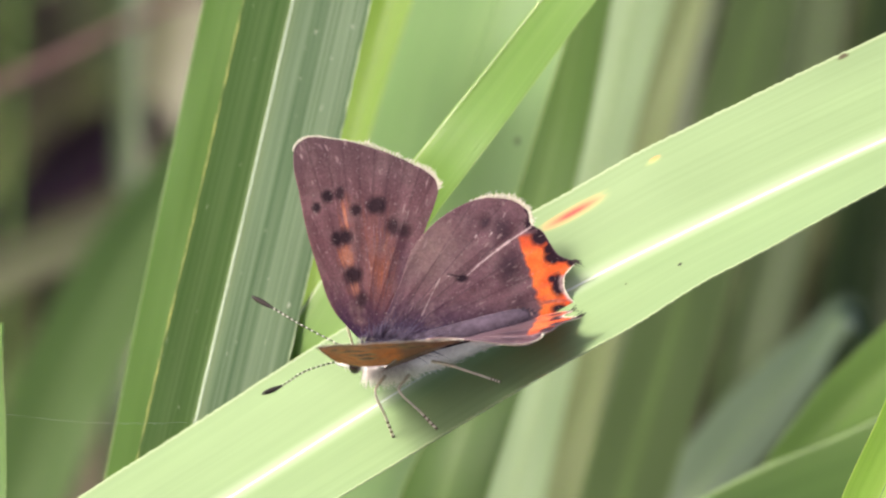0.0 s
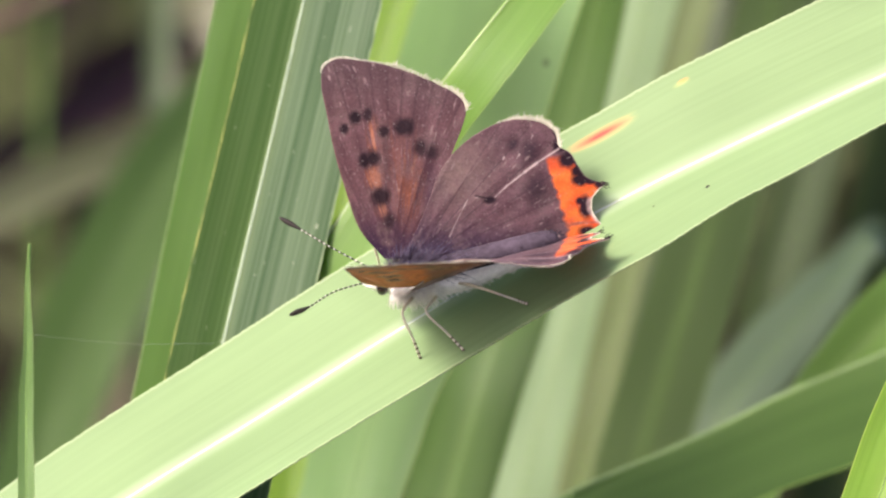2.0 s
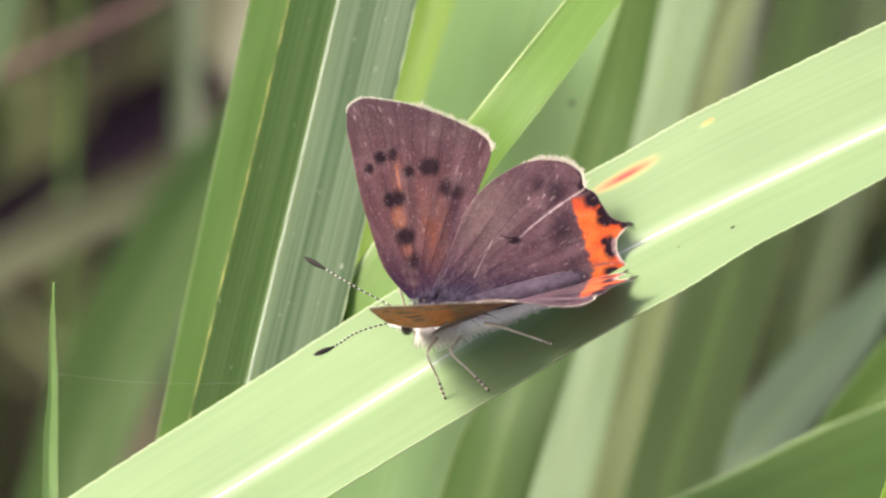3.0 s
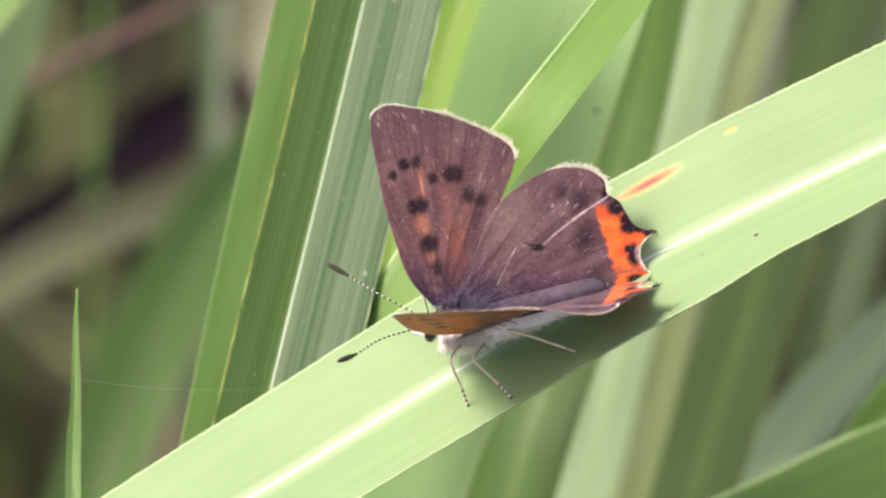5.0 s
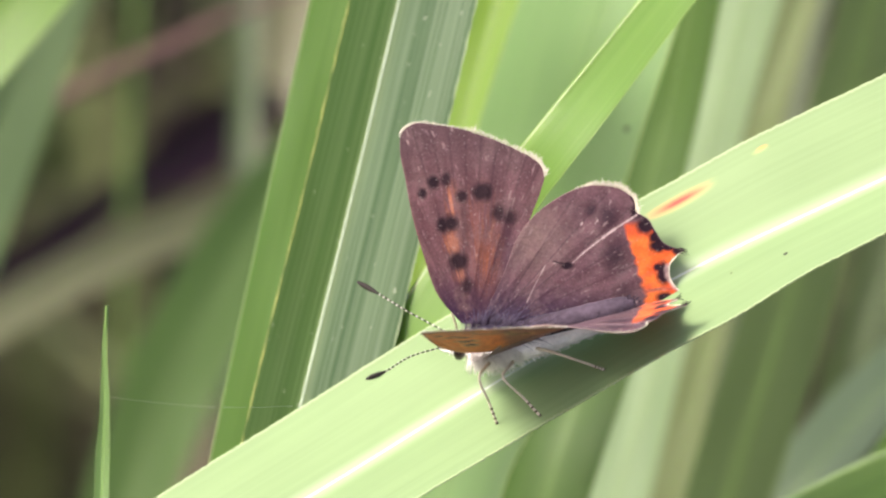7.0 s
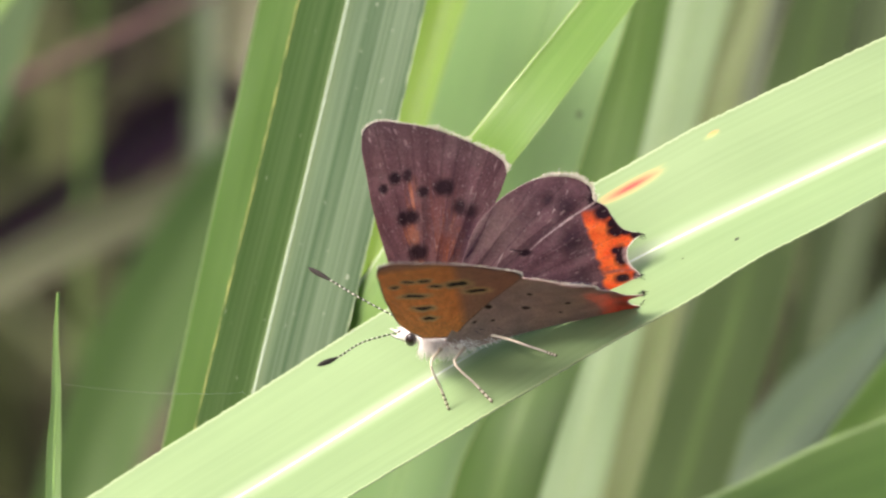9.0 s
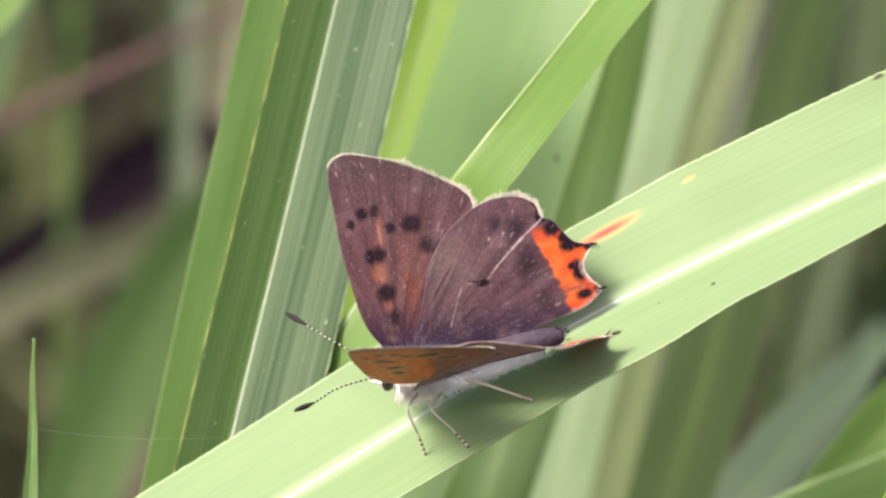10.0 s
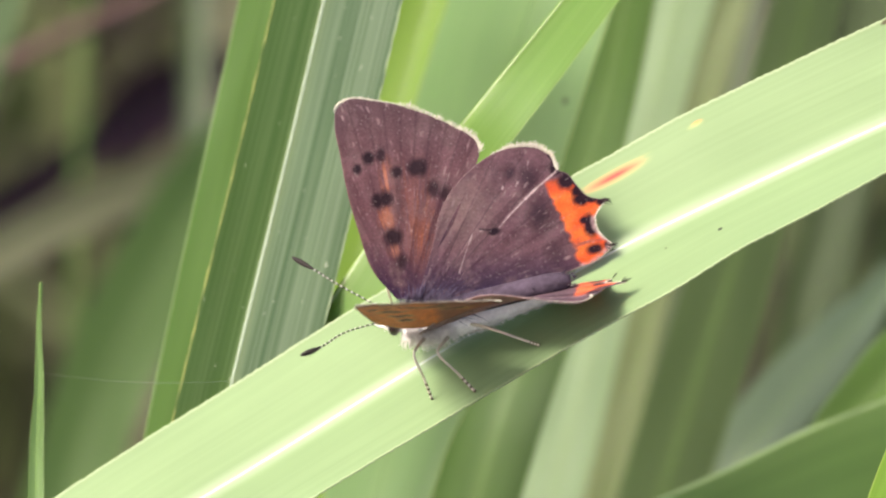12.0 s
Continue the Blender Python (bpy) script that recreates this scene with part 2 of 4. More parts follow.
def smooth_line(points, steps):
    """Points along a chord-length cubic through the given points; steps for each stretch."""
    pts = [Vector(p) for p in points]
    ks = [0.0]
    for a, b in zip(pts, pts[1:]):
        ks.append(ks[-1] + max((b - a).length, 1e-9))
    n = len(pts)
    slopes = []
    for i in range(n):
        if i == 0:
            slopes.append((pts[1] - pts[0]) / (ks[1] - ks[0]))
        elif i == n - 1:
            slopes.append((pts[-1] - pts[-2]) / (ks[-1] - ks[-2]))
        else:
            h0, h1 = ks[i] - ks[i - 1], ks[i + 1] - ks[i]
            slopes.append(((pts[i] - pts[i - 1]) / h0 * h1 + (pts[i + 1] - pts[i]) / h1 * h0) / (h0 + h1))
    out, where = [], []
    for i in range(n - 1):
        h = ks[i + 1] - ks[i]
        count = steps[i]
        for j in range(count + (i == n - 2)):
            s = j / count
            a, b = 2 * s ** 3 - 3 * s ** 2 + 1, s ** 3 - 2 * s ** 2 + s
            c, d = -2 * s ** 3 + 3 * s ** 2, s ** 3 - s ** 2
            out.append(pts[i] * a + slopes[i] * (b * h) + pts[i + 1] * c + slopes[i + 1] * (d * h))
            where.append(i + s)
    return out, where


def rod(bm, line, radii, sides=8, slot=0):
    """A tapering round rod along a line of places, with closed ends."""
    rings = []
    for i, p in enumerate(line):
        t = (line[min(i + 1, len(line) - 1)] - line[max(i - 1, 0)]).normalized()
        a = t.cross(Vector((0.31, 0.17, 0.94))).normalized()
        b = t.cross(a)
        rings.append([bm.verts.new(p + (a * math.cos(k * math.tau / sides) + b * math.sin(k * math.tau / sides)) * radii[i])
                      for k in range(sides)])
    for r0, r1 in zip(rings, rings[1:]):
        for k in range(sides):
            bm.faces.new((r0[k], r0[(k + 1) % sides], r1[(k + 1) % sides], r1[k])).material_index = slot
    bm.faces.new(rings[0][::-1]).material_index = slot
    bm.faces.new(rings[-1]).material_index = slot


def ball(bm, place, size, turn=None, slot=0, seg=20, rough=0.0):
    m = Matrix.Translation(place) @ (turn or Matrix()) @ Matrix.Diagonal((*size, 1))
    got = bmesh.ops.create_uvsphere(bm, u_segments=seg, v_segments=seg * 2 // 3, radius=1.0, matrix=m)
    for v in got["verts"]:
        if rough:
            v.co += (v.co - Vector(place)) * rough * noise.noise(v.co * 2500)
        for f in v.link_faces:
            f.material_index = slot


def leaf_mesh(points, widths, rolls, fold, steps, thick=0.22, across=14, teeth=0.0, wave=0.0, rib=0.35, zero=0, only_rib=0.0, left=1.0):
    """A grass leaf as a closed thin sheet: places along the midrib, widths in mm, the lean of the blade about its
    length, the angle of the V between its halves. Returns the mesh in world space, with u across and v along."""
    line, where = smooth_line(points, steps)
    bm = bmesh.new()
    layer = bm.loops.layers.uv.new("UVMap")
    knots = len(points)

    def along(values, k):
        i = min(int(k), knots - 2)
        s = k - i
        s = s * s * (3 - 2 * s)
        return values[i] * (1 - s) + values[i + 1] * s

    widths = widths if isinstance(widths, (list, tuple)) else [widths] * knots
    rolls = rolls if isinstance(rolls, (list, tuple)) else [rolls] * knots
    fold = fold if isinstance(fold, (list, tuple)) else (fold, fold)
    fold = [f if isinstance(f, (list, tuple)) else [f] * knots for f in fold]
    length = 0.0
    tops, unders, runs = [], [], []
    for i, p in enumerate(line):
        if i:
            length += (p - line[i - 1]).length
        t = (line[min(i + 1, len(line) - 1)] - line[max(i - 1, 0)]).normalized()
        side = t.cross(AWAY)
        side = side.normalized() if side.length > 0.05 else RIGHT.copy()
        lift = side.cross(t).normalized()
        if lift.dot(AWAY) > 0:
            lift = -lift
        w = along(widths, where[i]) * MM
        base = radians(along(rolls, where[i]))
        full = w
        if only_rib:
            w = max(only_rib * MM * (0.25 + 0.75 * w / max(widths) / MM), 0.0001)
        low, high = radians(along(fold[0], where[i])), radians(along(fold[1], where[i]))
        top, under = [], []
        for j in range(across + 1):
            x = j / across * 2 - 1
            ang = base + (low if x < 0 else -high)
            s = side * math.cos(ang) + lift * math.sin(ang)
            nrm = lift * math.cos(ang) - side * math.sin(ang)
            reach = x * w / 2 * (left if x < 0 and not only_rib else 1.0)
            if teeth and abs(x) == 1:
                reach += x * teeth * MM * (((length / MM) * 1.9 + 0.23 * math.sin(length / MM * 3.1)) % 1.0 - 0.4)
            xf = x * w / full
            q = p + s * reach + nrm * ((abs(xf) * (left if x < 0 else 1.0)) ** 1.5 * 0.04 * full)
            if wave:
                q += nrm * wave * MM * noise.noise(Vector((length * 90, xf * 1.3, full * 500)))
            th = thick * MM * (0.35 + 0.65 * (1 - abs(x))) + rib * MM * max(0, 1 - abs(x) * 7)
            if only_rib:
                q += nrm * MM * (0.05 * (1 - x * x) - 0.004)
                th = (0.06 + rib + 0.3 * (1 - x * x)) * MM
            top.append(bm.verts.new(q))
            under.append(bm.verts.new(q - nrm * th))
        tops.append(top)
        unders.append(under)
        runs.append(length)
    start = runs[where.index(min(where, key=lambda k: abs(k - zero)))]
    runs = [r - start for r in runs]

    def face(vs, uvs):
        f = bm.faces.new(vs)
        for loop, uvp in zip(f.loops, uvs):
            loop[layer].uv = uvp

    for i in range(len(line) - 1):
        v0, v1 = runs[i], runs[i + 1]
        for j in range(across):
            u0, u1 = j / across, (j + 1) / across
            uvs = ((u0, v0), (u1, v0), (u1, v1), (u0, v1))
            face((tops[i][j], tops[i][j + 1], tops[i + 1][j + 1], tops[i + 1][j]), uvs)
            face((unders[i][j], unders[i + 1][j], unders[i + 1][j + 1], unders[i][j + 1]), ((u0, v0), (u0, v1), (u1, v1), (u1, v0)))
        for j, u0 in ((0, 0.0), (across, 1.0)):
            face((tops[i][j], tops[i + 1][j], unders[i + 1][j], unders[i][j]), ((u0, v0), (u0, v1), (u0, v1), (u0, v0)))
    for i in (0, len(line) - 1):
        for j in range(across):
            face((tops[i][j], tops[i][j + 1], unders[i][j + 1], unders[i][j]), ((j / across, runs[i]),) * 4)
    bmesh.ops.recalc_face_normals(bm, faces=bm.faces)
    rims = {v for row in tops + unders for v in (row[0], row[-1])}
    for e in bm.edges:
        e.smooth = not (e.verts[0] in rims and e.verts[1] in rims)
    return bm


def grass_leaf(points, widths, rolls, fold, material, label, foot=(0, 0.05), tip=90, droop=25, fine=16, teeth=0.0, wave=0.15,
               thick=0.22, pointed=False, bend=(0, 0), rib=0.2, group="grass leaves", vein=None, zero=0, left=1.0):
    """A whole leaf: listed from its upper part down, drawn out to a hanging tip above and rooted in the ground below."""
    pts = [at(*p) for p in points]
    n = len(pts)
    vein = vein or (M_RIB_GREEN, 0.008)
    widths = list(widths) if isinstance(widths, (list, tuple)) else [widths] * n
    rolls = list(rolls) if isinstance(rolls, (list, tuple)) else [rolls] * n
    steps = [fine] * (n - 1)
    if not pointed:
        t = (pts[0] - pts[1]).normalized()
        a = pts[0] + t * tip * 0.35 * MM
        b = a + t * tip * 0.65 * MM + Vector((bend[0], bend[1], -droop)) * MM
        pts, widths, rolls = [b, a] + pts, [0.4, widths[0] * 0.9] + widths, [rolls[0]] * 2 + rolls
        steps = [10, 8] + steps
    t = (pts[-1] - pts[-2]).normalized()
    drop = pts[-1].z
    a = pts[-1] + t * min(40, drop * 1000 * 0.25) * MM
    root = Vector((a.x + t.x * 0.04 + foot[0], a.y + t.y * 0.04 + foot[1], -0.004))
    b = a.lerp(root, 0.5) + Vector((t.x, t.y, 0)) * 0.02
    pts += [a, b, root]
    widths += [widths[-1], widths[-1] * 0.85, widths[-1] * 0.5]
    rolls += [rolls[-1]] * 3
    steps += [8, 12, 10]
    return leaf_thing(label, group, material, vein, pts, widths, rolls, fold, steps, thick, teeth, wave, rib, zero=zero, left=left)


def leaf_thing(label, group, material, vein, pts, widths, rolls, fold, steps, thick, teeth, wave, rib, across=14, zero=0, left=1.0):
    """The leaf as one thing at its root: the blade, and the midrib that runs along it."""
    ob = new("grass_leaf")
    ob.location = pts[-1]
    ob.empty_display_size = 0.01
    back = Matrix.Translation(-pts[-1])
    bm = leaf_mesh(pts, widths, rolls, fold, steps, thick=thick, teeth=teeth, wave=wave, rib=0.0, across=across, zero=zero, left=left)
    bm.transform(back)
    part("blade", bm, material, ob)
    bm = leaf_mesh(pts, widths, rolls, fold, steps, wave=wave, rib=rib, across=6, zero=zero, only_rib=max(widths) * vein[1])
    bm.transform(back)
    part("midrib", bm, vein[0], ob, "paler raised midrib")
    return tagged(ob, label, "grass leaf", group)


# ---- ground ----
def ground():
    bm = bmesh.new()
    rows = [-60, -8, -2, -0.6, 0, 0.6, 1.2, 1.8, 2.4, 3.2, 5, 9, 20, 60]
    grid = [[bm.verts.new((x, y, 0.02 * noise.noise(Vector((x, y, 0.3))) if abs(x) < 6 and abs(y) < 6 else 0.0)) for x in rows] for y in rows]
    for i in range(len(rows) - 1):
        for j in range(len(rows) - 1):
            bm.faces.new((grid[i][j], grid[i][j + 1], grid[i + 1][j + 1], grid[i + 1][j]))
    tagged(part("ground", bm, M_GROUND), "dark brown soil with dry plant litter", "ground", kind="structure")


ground()

# ---- leaves ----
M_PERCH = leaf_material("perch_leaf", (0.168, 0.252, 0.112), (0.206, 0.298, 0.140), (0.50, 0.56, 0.42), (0.28, 0.35, 0.19), gloss=0.10,
                        rough=0.5, through=0.16, rib_width=0.015, veins=30, streak=0.6, halo=0.36, marks=[
    (0.885, 0.0013, 0.050, 0.0032, (0.38, 0.40, 0.15), 0.0), (0.885, 0.0012, 0.036, 0.0029, (0.66, 0.22, 0.09), 0.0), (0.885, 0.0012, 0.025, 0.0026, (0.80, 0.07, 0.05), 0.25),
    (0.92, 0.0079, 0.017, 0.0008, (0.32, 0.37, 0.14), 0.0), (0.928, 0.0081, 0.011, 0.0006, (0.58, 0.27, 0.08), 0.1), (0.26, 0.0064, 0.013, 0.00020, (0.03, 0.03, 0.02), 0.7),
    (0.335, 0.0023, 0.007, 0.00013, (0.10, 0.12, 0.05), 0.5), (0.982, 0.0232, 0.014, 0.0005, (0.07, 0.06, 0.03), 0.4)])
# the fold's second half is tinted greyer for the sky light it catches
M_FOLDED = leaf_material("folded_leaf", (0.056, 0.118, 0.026), (0.120, 0.198, 0.070), (0.34, 0.42, 0.22), (0.56, 0.55, 0.20), gloss=0.11,
                         rough=0.36, through=0.40, rib_width=0.014, veins=30, streak=1.05, sheen_half=((0.058, 0.112, 0.046), (0.132, 0.196, 0.108)), margin2=(0.30, 0.38, 0.22), wear=0.8, flecks=0.6)
M_LIGHT = leaf_material("light_leaf", (0.12, 0.22, 0.045), (0.17, 0.29, 0.065), (0.30, 0.40, 0.14), (0.30, 0.40, 0.14), gloss=0.25, through=0.5)
M_NEIGHBOUR = leaf_material("fresh_leaf", (0.098, 0.196, 0.038), (0.130, 0.240, 0.054), (0.20, 0.30, 0.10), (0.30, 0.40, 0.20), gloss=0.25, through=0.5)
M_DULL = leaf_material("dull_leaf", (0.110, 0.138, 0.082), (0.136, 0.168, 0.102), (0.12, 0.16, 0.07), (0.12, 0.16, 0.07), gloss=0.14, through=0.4, streak=0.5)
M_LIME = leaf_material("lime_leaf", (0.20, 0.35, 0.045), (0.27, 0.43, 0.07), (0.42, 0.52, 0.14), (0.45, 0.55, 0.15), gloss=0.22, through=0.55)
M_ACID = leaf_material("acid_green_leaf", (0.14, 0.255, 0.022), (0.19, 0.32, 0.035), (0.28, 0.38, 0.09), (0.30, 0.40, 0.10), gloss=0.2, through=0.55)
M_SLANT = leaf_material("slanting_leaf", (0.160, 0.292, 0.062), (0.196, 0.335, 0.080), (0.24, 0.36, 0.10), (0.22, 0.34, 0.09), gloss=0.18, through=0.5, rib_width=0.02)
M_PALE = leaf_material("pale_leaf", (0.112, 0.170, 0.078), (0.138, 0.200, 0.096), (0.16, 0.22, 0.11), (0.16, 0.22, 0.1), gloss=0.15, through=0.4, streak=0.6)
M_SPECK = leaf_material("specked_leaf", (0.172, 0.296, 0.108), (0.200, 0.332, 0.126), (0.20, 0.32, 0.10), (0.24, 0.34, 0.11), gloss=0.18, through=0.45, streak=0.5,
                        marks=[(0.90, -0.0024, 0.026, 0.00045, (0.07, 0.10, 0.04), 0.3)])
M_DEEP = leaf_material("deep_leaf", (0.068, 0.142, 0.026), (0.090, 0.172, 0.036), (0.14, 0.22, 0.06), (0.14, 0.22, 0.06), gloss=0.12, through=0.5)
M_SILVER = leaf_material("silvery_leaf", (0.188, 0.272, 0.142), (0.226, 0.320, 0.172), (0.22, 0.30, 0.13), (0.30, 0.30, 0.12), gloss=0.18, through=0.4, streak=0.6)
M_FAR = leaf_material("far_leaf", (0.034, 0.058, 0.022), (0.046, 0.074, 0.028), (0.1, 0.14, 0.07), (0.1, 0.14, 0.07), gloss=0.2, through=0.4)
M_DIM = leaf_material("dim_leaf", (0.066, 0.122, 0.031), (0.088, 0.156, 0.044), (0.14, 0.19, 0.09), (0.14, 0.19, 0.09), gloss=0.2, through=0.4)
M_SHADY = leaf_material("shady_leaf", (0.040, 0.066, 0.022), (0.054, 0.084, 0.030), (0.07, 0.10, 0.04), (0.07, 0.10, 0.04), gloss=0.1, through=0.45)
M_BROAD = leaf_material("broad_leaf", (0.080, 0.124, 0.046), (0.100, 0.150, 0.058), (0.12, 0.19, 0.05), (0.22, 0.28, 0.15), gloss=0.1, through=0.45)
M_TIP = leaf_material("leaf_tip", (0.135, 0.235, 0.075), (0.175, 0.285, 0.098), (0.26, 0.36, 0.16), (0.34, 0.42, 0.22), gloss=0.2, through=0.5)
M_FRONT = leaf_material("front_leaf", (0.078, 0.150, 0.034), (0.104, 0.186, 0.046), (0.20, 0.30, 0.10), (0.20, 0.30, 0.08), gloss=0.15, through=0.5)
M_BLUISH = leaf_material("bluish_leaf", (0.104, 0.152, 0.088), (0.128, 0.180, 0.108), (0.10, 0.14, 0.07), (0.10, 0.14, 0.07), gloss=0.25, through=0.35)
M_OLIVE = leaf_material("olive_leaf", (0.105, 0.140, 0.052), (0.130, 0.168, 0.066), (0.15, 0.17, 0.06), (0.14, 0.16, 0.06), gloss=0.15, through=0.4)
M_STRAWLEAF = leaf_material("withered_leaf", (0.105, 0.105, 0.055), (0.14, 0.14, 0.078), (0.2, 0.18, 0.12), (0.2, 0.18, 0.12), gloss=0.2, through=0.3)
M_WITHER = leaf_material("half_withered_leaf", (0.124, 0.132, 0.077), (0.162, 0.170, 0.102), (0.2, 0.2, 0.12), (0.2, 0.2, 0.12), gloss=0.15, through=0.35)
M_RIB = plain_material("midrib", (0.20, 0.29, 0.11), 0.5, 0.15, 300.0, 0.4)
M_RIB_GREEN = plain_material("green_midrib", (0.145, 0.255, 0.062), 0.5, 0.15, 300.0, 0.3)
M_RIB_SLANT = plain_material("pale_green_midrib", (0.42, 0.52, 0.24), 0.5, 0.15, 300.0, 0.3)
M_RIB_WHITE = plain_material("white_midrib", (0.42, 0.48, 0.35), 0.45, 0.08, 300.0, 0.4)
M_RIB_SOFT = plain_material("soft_midrib", (0.34, 0.42, 0.28), 0.5, 0.12, 300.0, 0.4)


def perch():
    """The broad leaf that carries the butterfly: it rises from the ground beside, arches over and hangs towards its tip."""
    pts = [at(*p) for p in ((-26.2, -24.6, 4.2), (-16.0, -18.2, 3.8), (-5.0, -11.3, 3.2), (2.7, -6.6, 2.8), (10.4, -2.2, 2.5), (18.4, 1.8, 2.2), (31.7, 7.9, 1.6))]
    t = (pts[0] - pts[1]).normalized()
    pts = [pts[0] + t * 0.075 + Vector((-0.01, 0, -0.03)), pts[0] + t * 0.03 + Vector((0, 0, -0.003))] + pts
    t = (pts[-1] - pts[-2]).normalized()
    e = pts[-1]
    pts += [e + t * 0.04 + Vector((0, 0, -0.002)), e + Vector((0.11, 0.05, 0.0)), e + Vector((0.16, 0.09, -0.20)), Vector((e.x + 0.17, e.y + 0.11, -0.004))]
    widths = [0.5, 10.5, 14.6, 15, 15, 15, 15, 15, 15, 15, 14, 11, 7]
    rolls = [-49] * 4 + [-48, -47, -45, -45, -45.5, -40, -25, -10, 0]
    low = [-5] * 5 + [-5, -6, -12, -18, -18, -15, -10, -10]
    high = [-5] * 5 + [-5, -6, -12, -18, -18, -15, -10, -10]
    leaf_thing("broad bright green grass leaf with white midrib and red stain", "grass leaves", M_PERCH, (M_RIB_WHITE, 0.017), pts, widths, rolls,
               (low, high), [10, 24, 60, 60, 50, 50, 50, 60, 12, 8, 10, 8], 0.25, 0.13, 0.12, 0.25, across=24, zero=6)


perch()
# the leaf folded along its midrib, and its neighbours
SWAYING = [grass_leaf([(-9.48, 26.00, 22.4), (-11.11, 18.55, 21.0), (-14.48, 3.36, 18.0), (-18.05, -12.24, 15.0), (-20.40, -23.05, 13.0)], 11.6, 0, (-8, -6), M_FOLDED,
           "folded dark green grass leaf with pale midrib and yellow edges", foot=(-0.03, 0.08), teeth=0.05, wave=0.1, thick=0.12, fine=30, vein=(M_RIB_SOFT, 0.013), left=0.63, tip=5, droop=2)]
SWAYING += [grass_leaf([(-13.15, 26.39, 30.4), (-14.68, 18.85, 29.0), (-18.45, 0.51, 26.0), (-22.02, -17.64, 23.0), (-23.35, -24.36, 22.0)], 6.6, 10, -6, M_NEIGHBOUR,
           "light green grass leaf behind the folded one", foot=(-0.05, 0.09), tip=5, droop=2)]
grass_leaf([(-1.8, 29.3, 61), (-4.32, 20.0, 60), (-7.95, 6.4, 59), (-11.3, -8.0, 58), (-13.4, -20.8, 57)], 5.2, 20, -8, M_ACID,
           "narrow yellow-green grass leaf lit from behind", foot=(0.0, 0.10))
SWAYING += [grass_leaf([(15.7, 29.3, 18), (8.0, 19.3, 15.5), (-1.4, 7.3, 12), (-7.2, 0.1, 16.8), (-10.9, -5.4, 16.2), (-14.2, -10.7, 16.8)], [6.4, 6.6, 7.4, 8.8, 9.6, 10], 13, (1, 1), M_SLANT,
           "bright green grass leaf slanting behind the butterfly", foot=(-0.02, 0.06), teeth=0.03, vein=(M_RIB_SLANT, 0.016), left=0.04)]
grass_leaf([(7.8, 31.3, 50), (4.2, 19.6, 48), (0.4, 7.6, 47), (-3.2, -5.3, 46), (-7.8, -19.3, 44), (-9.4, -25.5, 43)], [12.9, 12.9, 12.9, 12.2, 9, 8], 18, (-3, 5), M_SPECK,
           "wide pale green grass leaf with a dark speck", foot=(0.0, 0.09), vein=(M_RIB_GREEN, 0.006), zero=4)
grass_leaf([(13.6, 32.3, 66), (11.5, 20.8, 66), (8.9, 7.9, 66), (5.4, -4.6, 64.5), (1.0, -16.8, 60.5), (-1.7, -26.4, 59.5)], [5.5, 5.5, 5.7, 7.0, 8.0, 7.8], 25, -4, M_DEEP,
           "deep green narrow grass leaf", foot=(0.02, 0.09))
grass_leaf([(19.9, 34.4, 99), (16.8, 21.6, 98), (13.8, 9.4, 97), (8.7, -11.7, 95), (5.8, -21.8, 94), (4.2, -28.5, 93)], [6.2, 6.1, 6.0, 5.9, 5.8, 5.8], 14, (6, 6), M_SILVER,
           "silvery pale grass leaf with olive edge", foot=(0.02, 0.09), vein=(M_RIB_GREEN, 0.008))
grass_leaf([(24.9, 34.4, 97), (21.5, 21.6, 96), (18.3, 10.3, 95), (12.6, -12.0, 93.5), (8.9, -28.5, 92)], 3.4, 25, -8, M_OLIVE,
           "olive brown grass leaf standing behind", foot=(0.02, 0.09))
grass_leaf([(30.4, 33.8, 93), (27.4, 21.2, 93), (24.5, 9.3, 93), (18.4, -11.4, 92), (13.4, -28.2, 91)], [5.2, 5.4, 6.4, 7.4, 7.4], 4, 2, M_BROAD,
           "broad dull green grass leaf", foot=(0.03, 0.1))
grass_leaf([(26.2, 35.8, 140), (23.6, 23.0, 140), (20.8, 10.0, 140), (16.2, -13.1, 140), (13.0, -31.0, 140)], 4.2, 15, -6, M_DULL,
           "grey-green grass leaf far behind", foot=(0.03, 0.1))
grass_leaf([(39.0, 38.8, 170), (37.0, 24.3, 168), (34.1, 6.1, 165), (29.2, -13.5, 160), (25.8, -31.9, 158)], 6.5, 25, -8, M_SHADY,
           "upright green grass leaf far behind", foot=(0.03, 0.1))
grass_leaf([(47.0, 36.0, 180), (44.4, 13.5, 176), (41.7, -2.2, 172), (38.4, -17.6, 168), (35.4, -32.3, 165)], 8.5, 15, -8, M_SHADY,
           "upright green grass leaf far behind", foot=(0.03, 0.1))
grass_leaf([(34.4, -8.0, 124), (31.4, -11.4, 121), (27.4, -15.8, 118), (22.2, -22.1, 114), (17.8, -29.5, 112)], [3.5, 5.5, 6.6, 6.8, 6], 25, -6, M_BLUISH,
           "grey-blue grass leaf leaning over", foot=(0.0, 0.1), tip=9)
grass_leaf([(41.7, -9.8, 50), (32.7, -14.0, 48), (25.2, -17.1, 46), (18.5, -20.3, 44), (10.0, -23.9, 42), (2.9, -27.1, 40)], [19, 19, 18, 16, 13, 12], 30, (-12, -6), M_FRONT,
           "green grass leaf folded over its pale midrib", foot=(-0.02, 0.06), tip=60, vein=(M_RIB, 0.02), left=0.02)
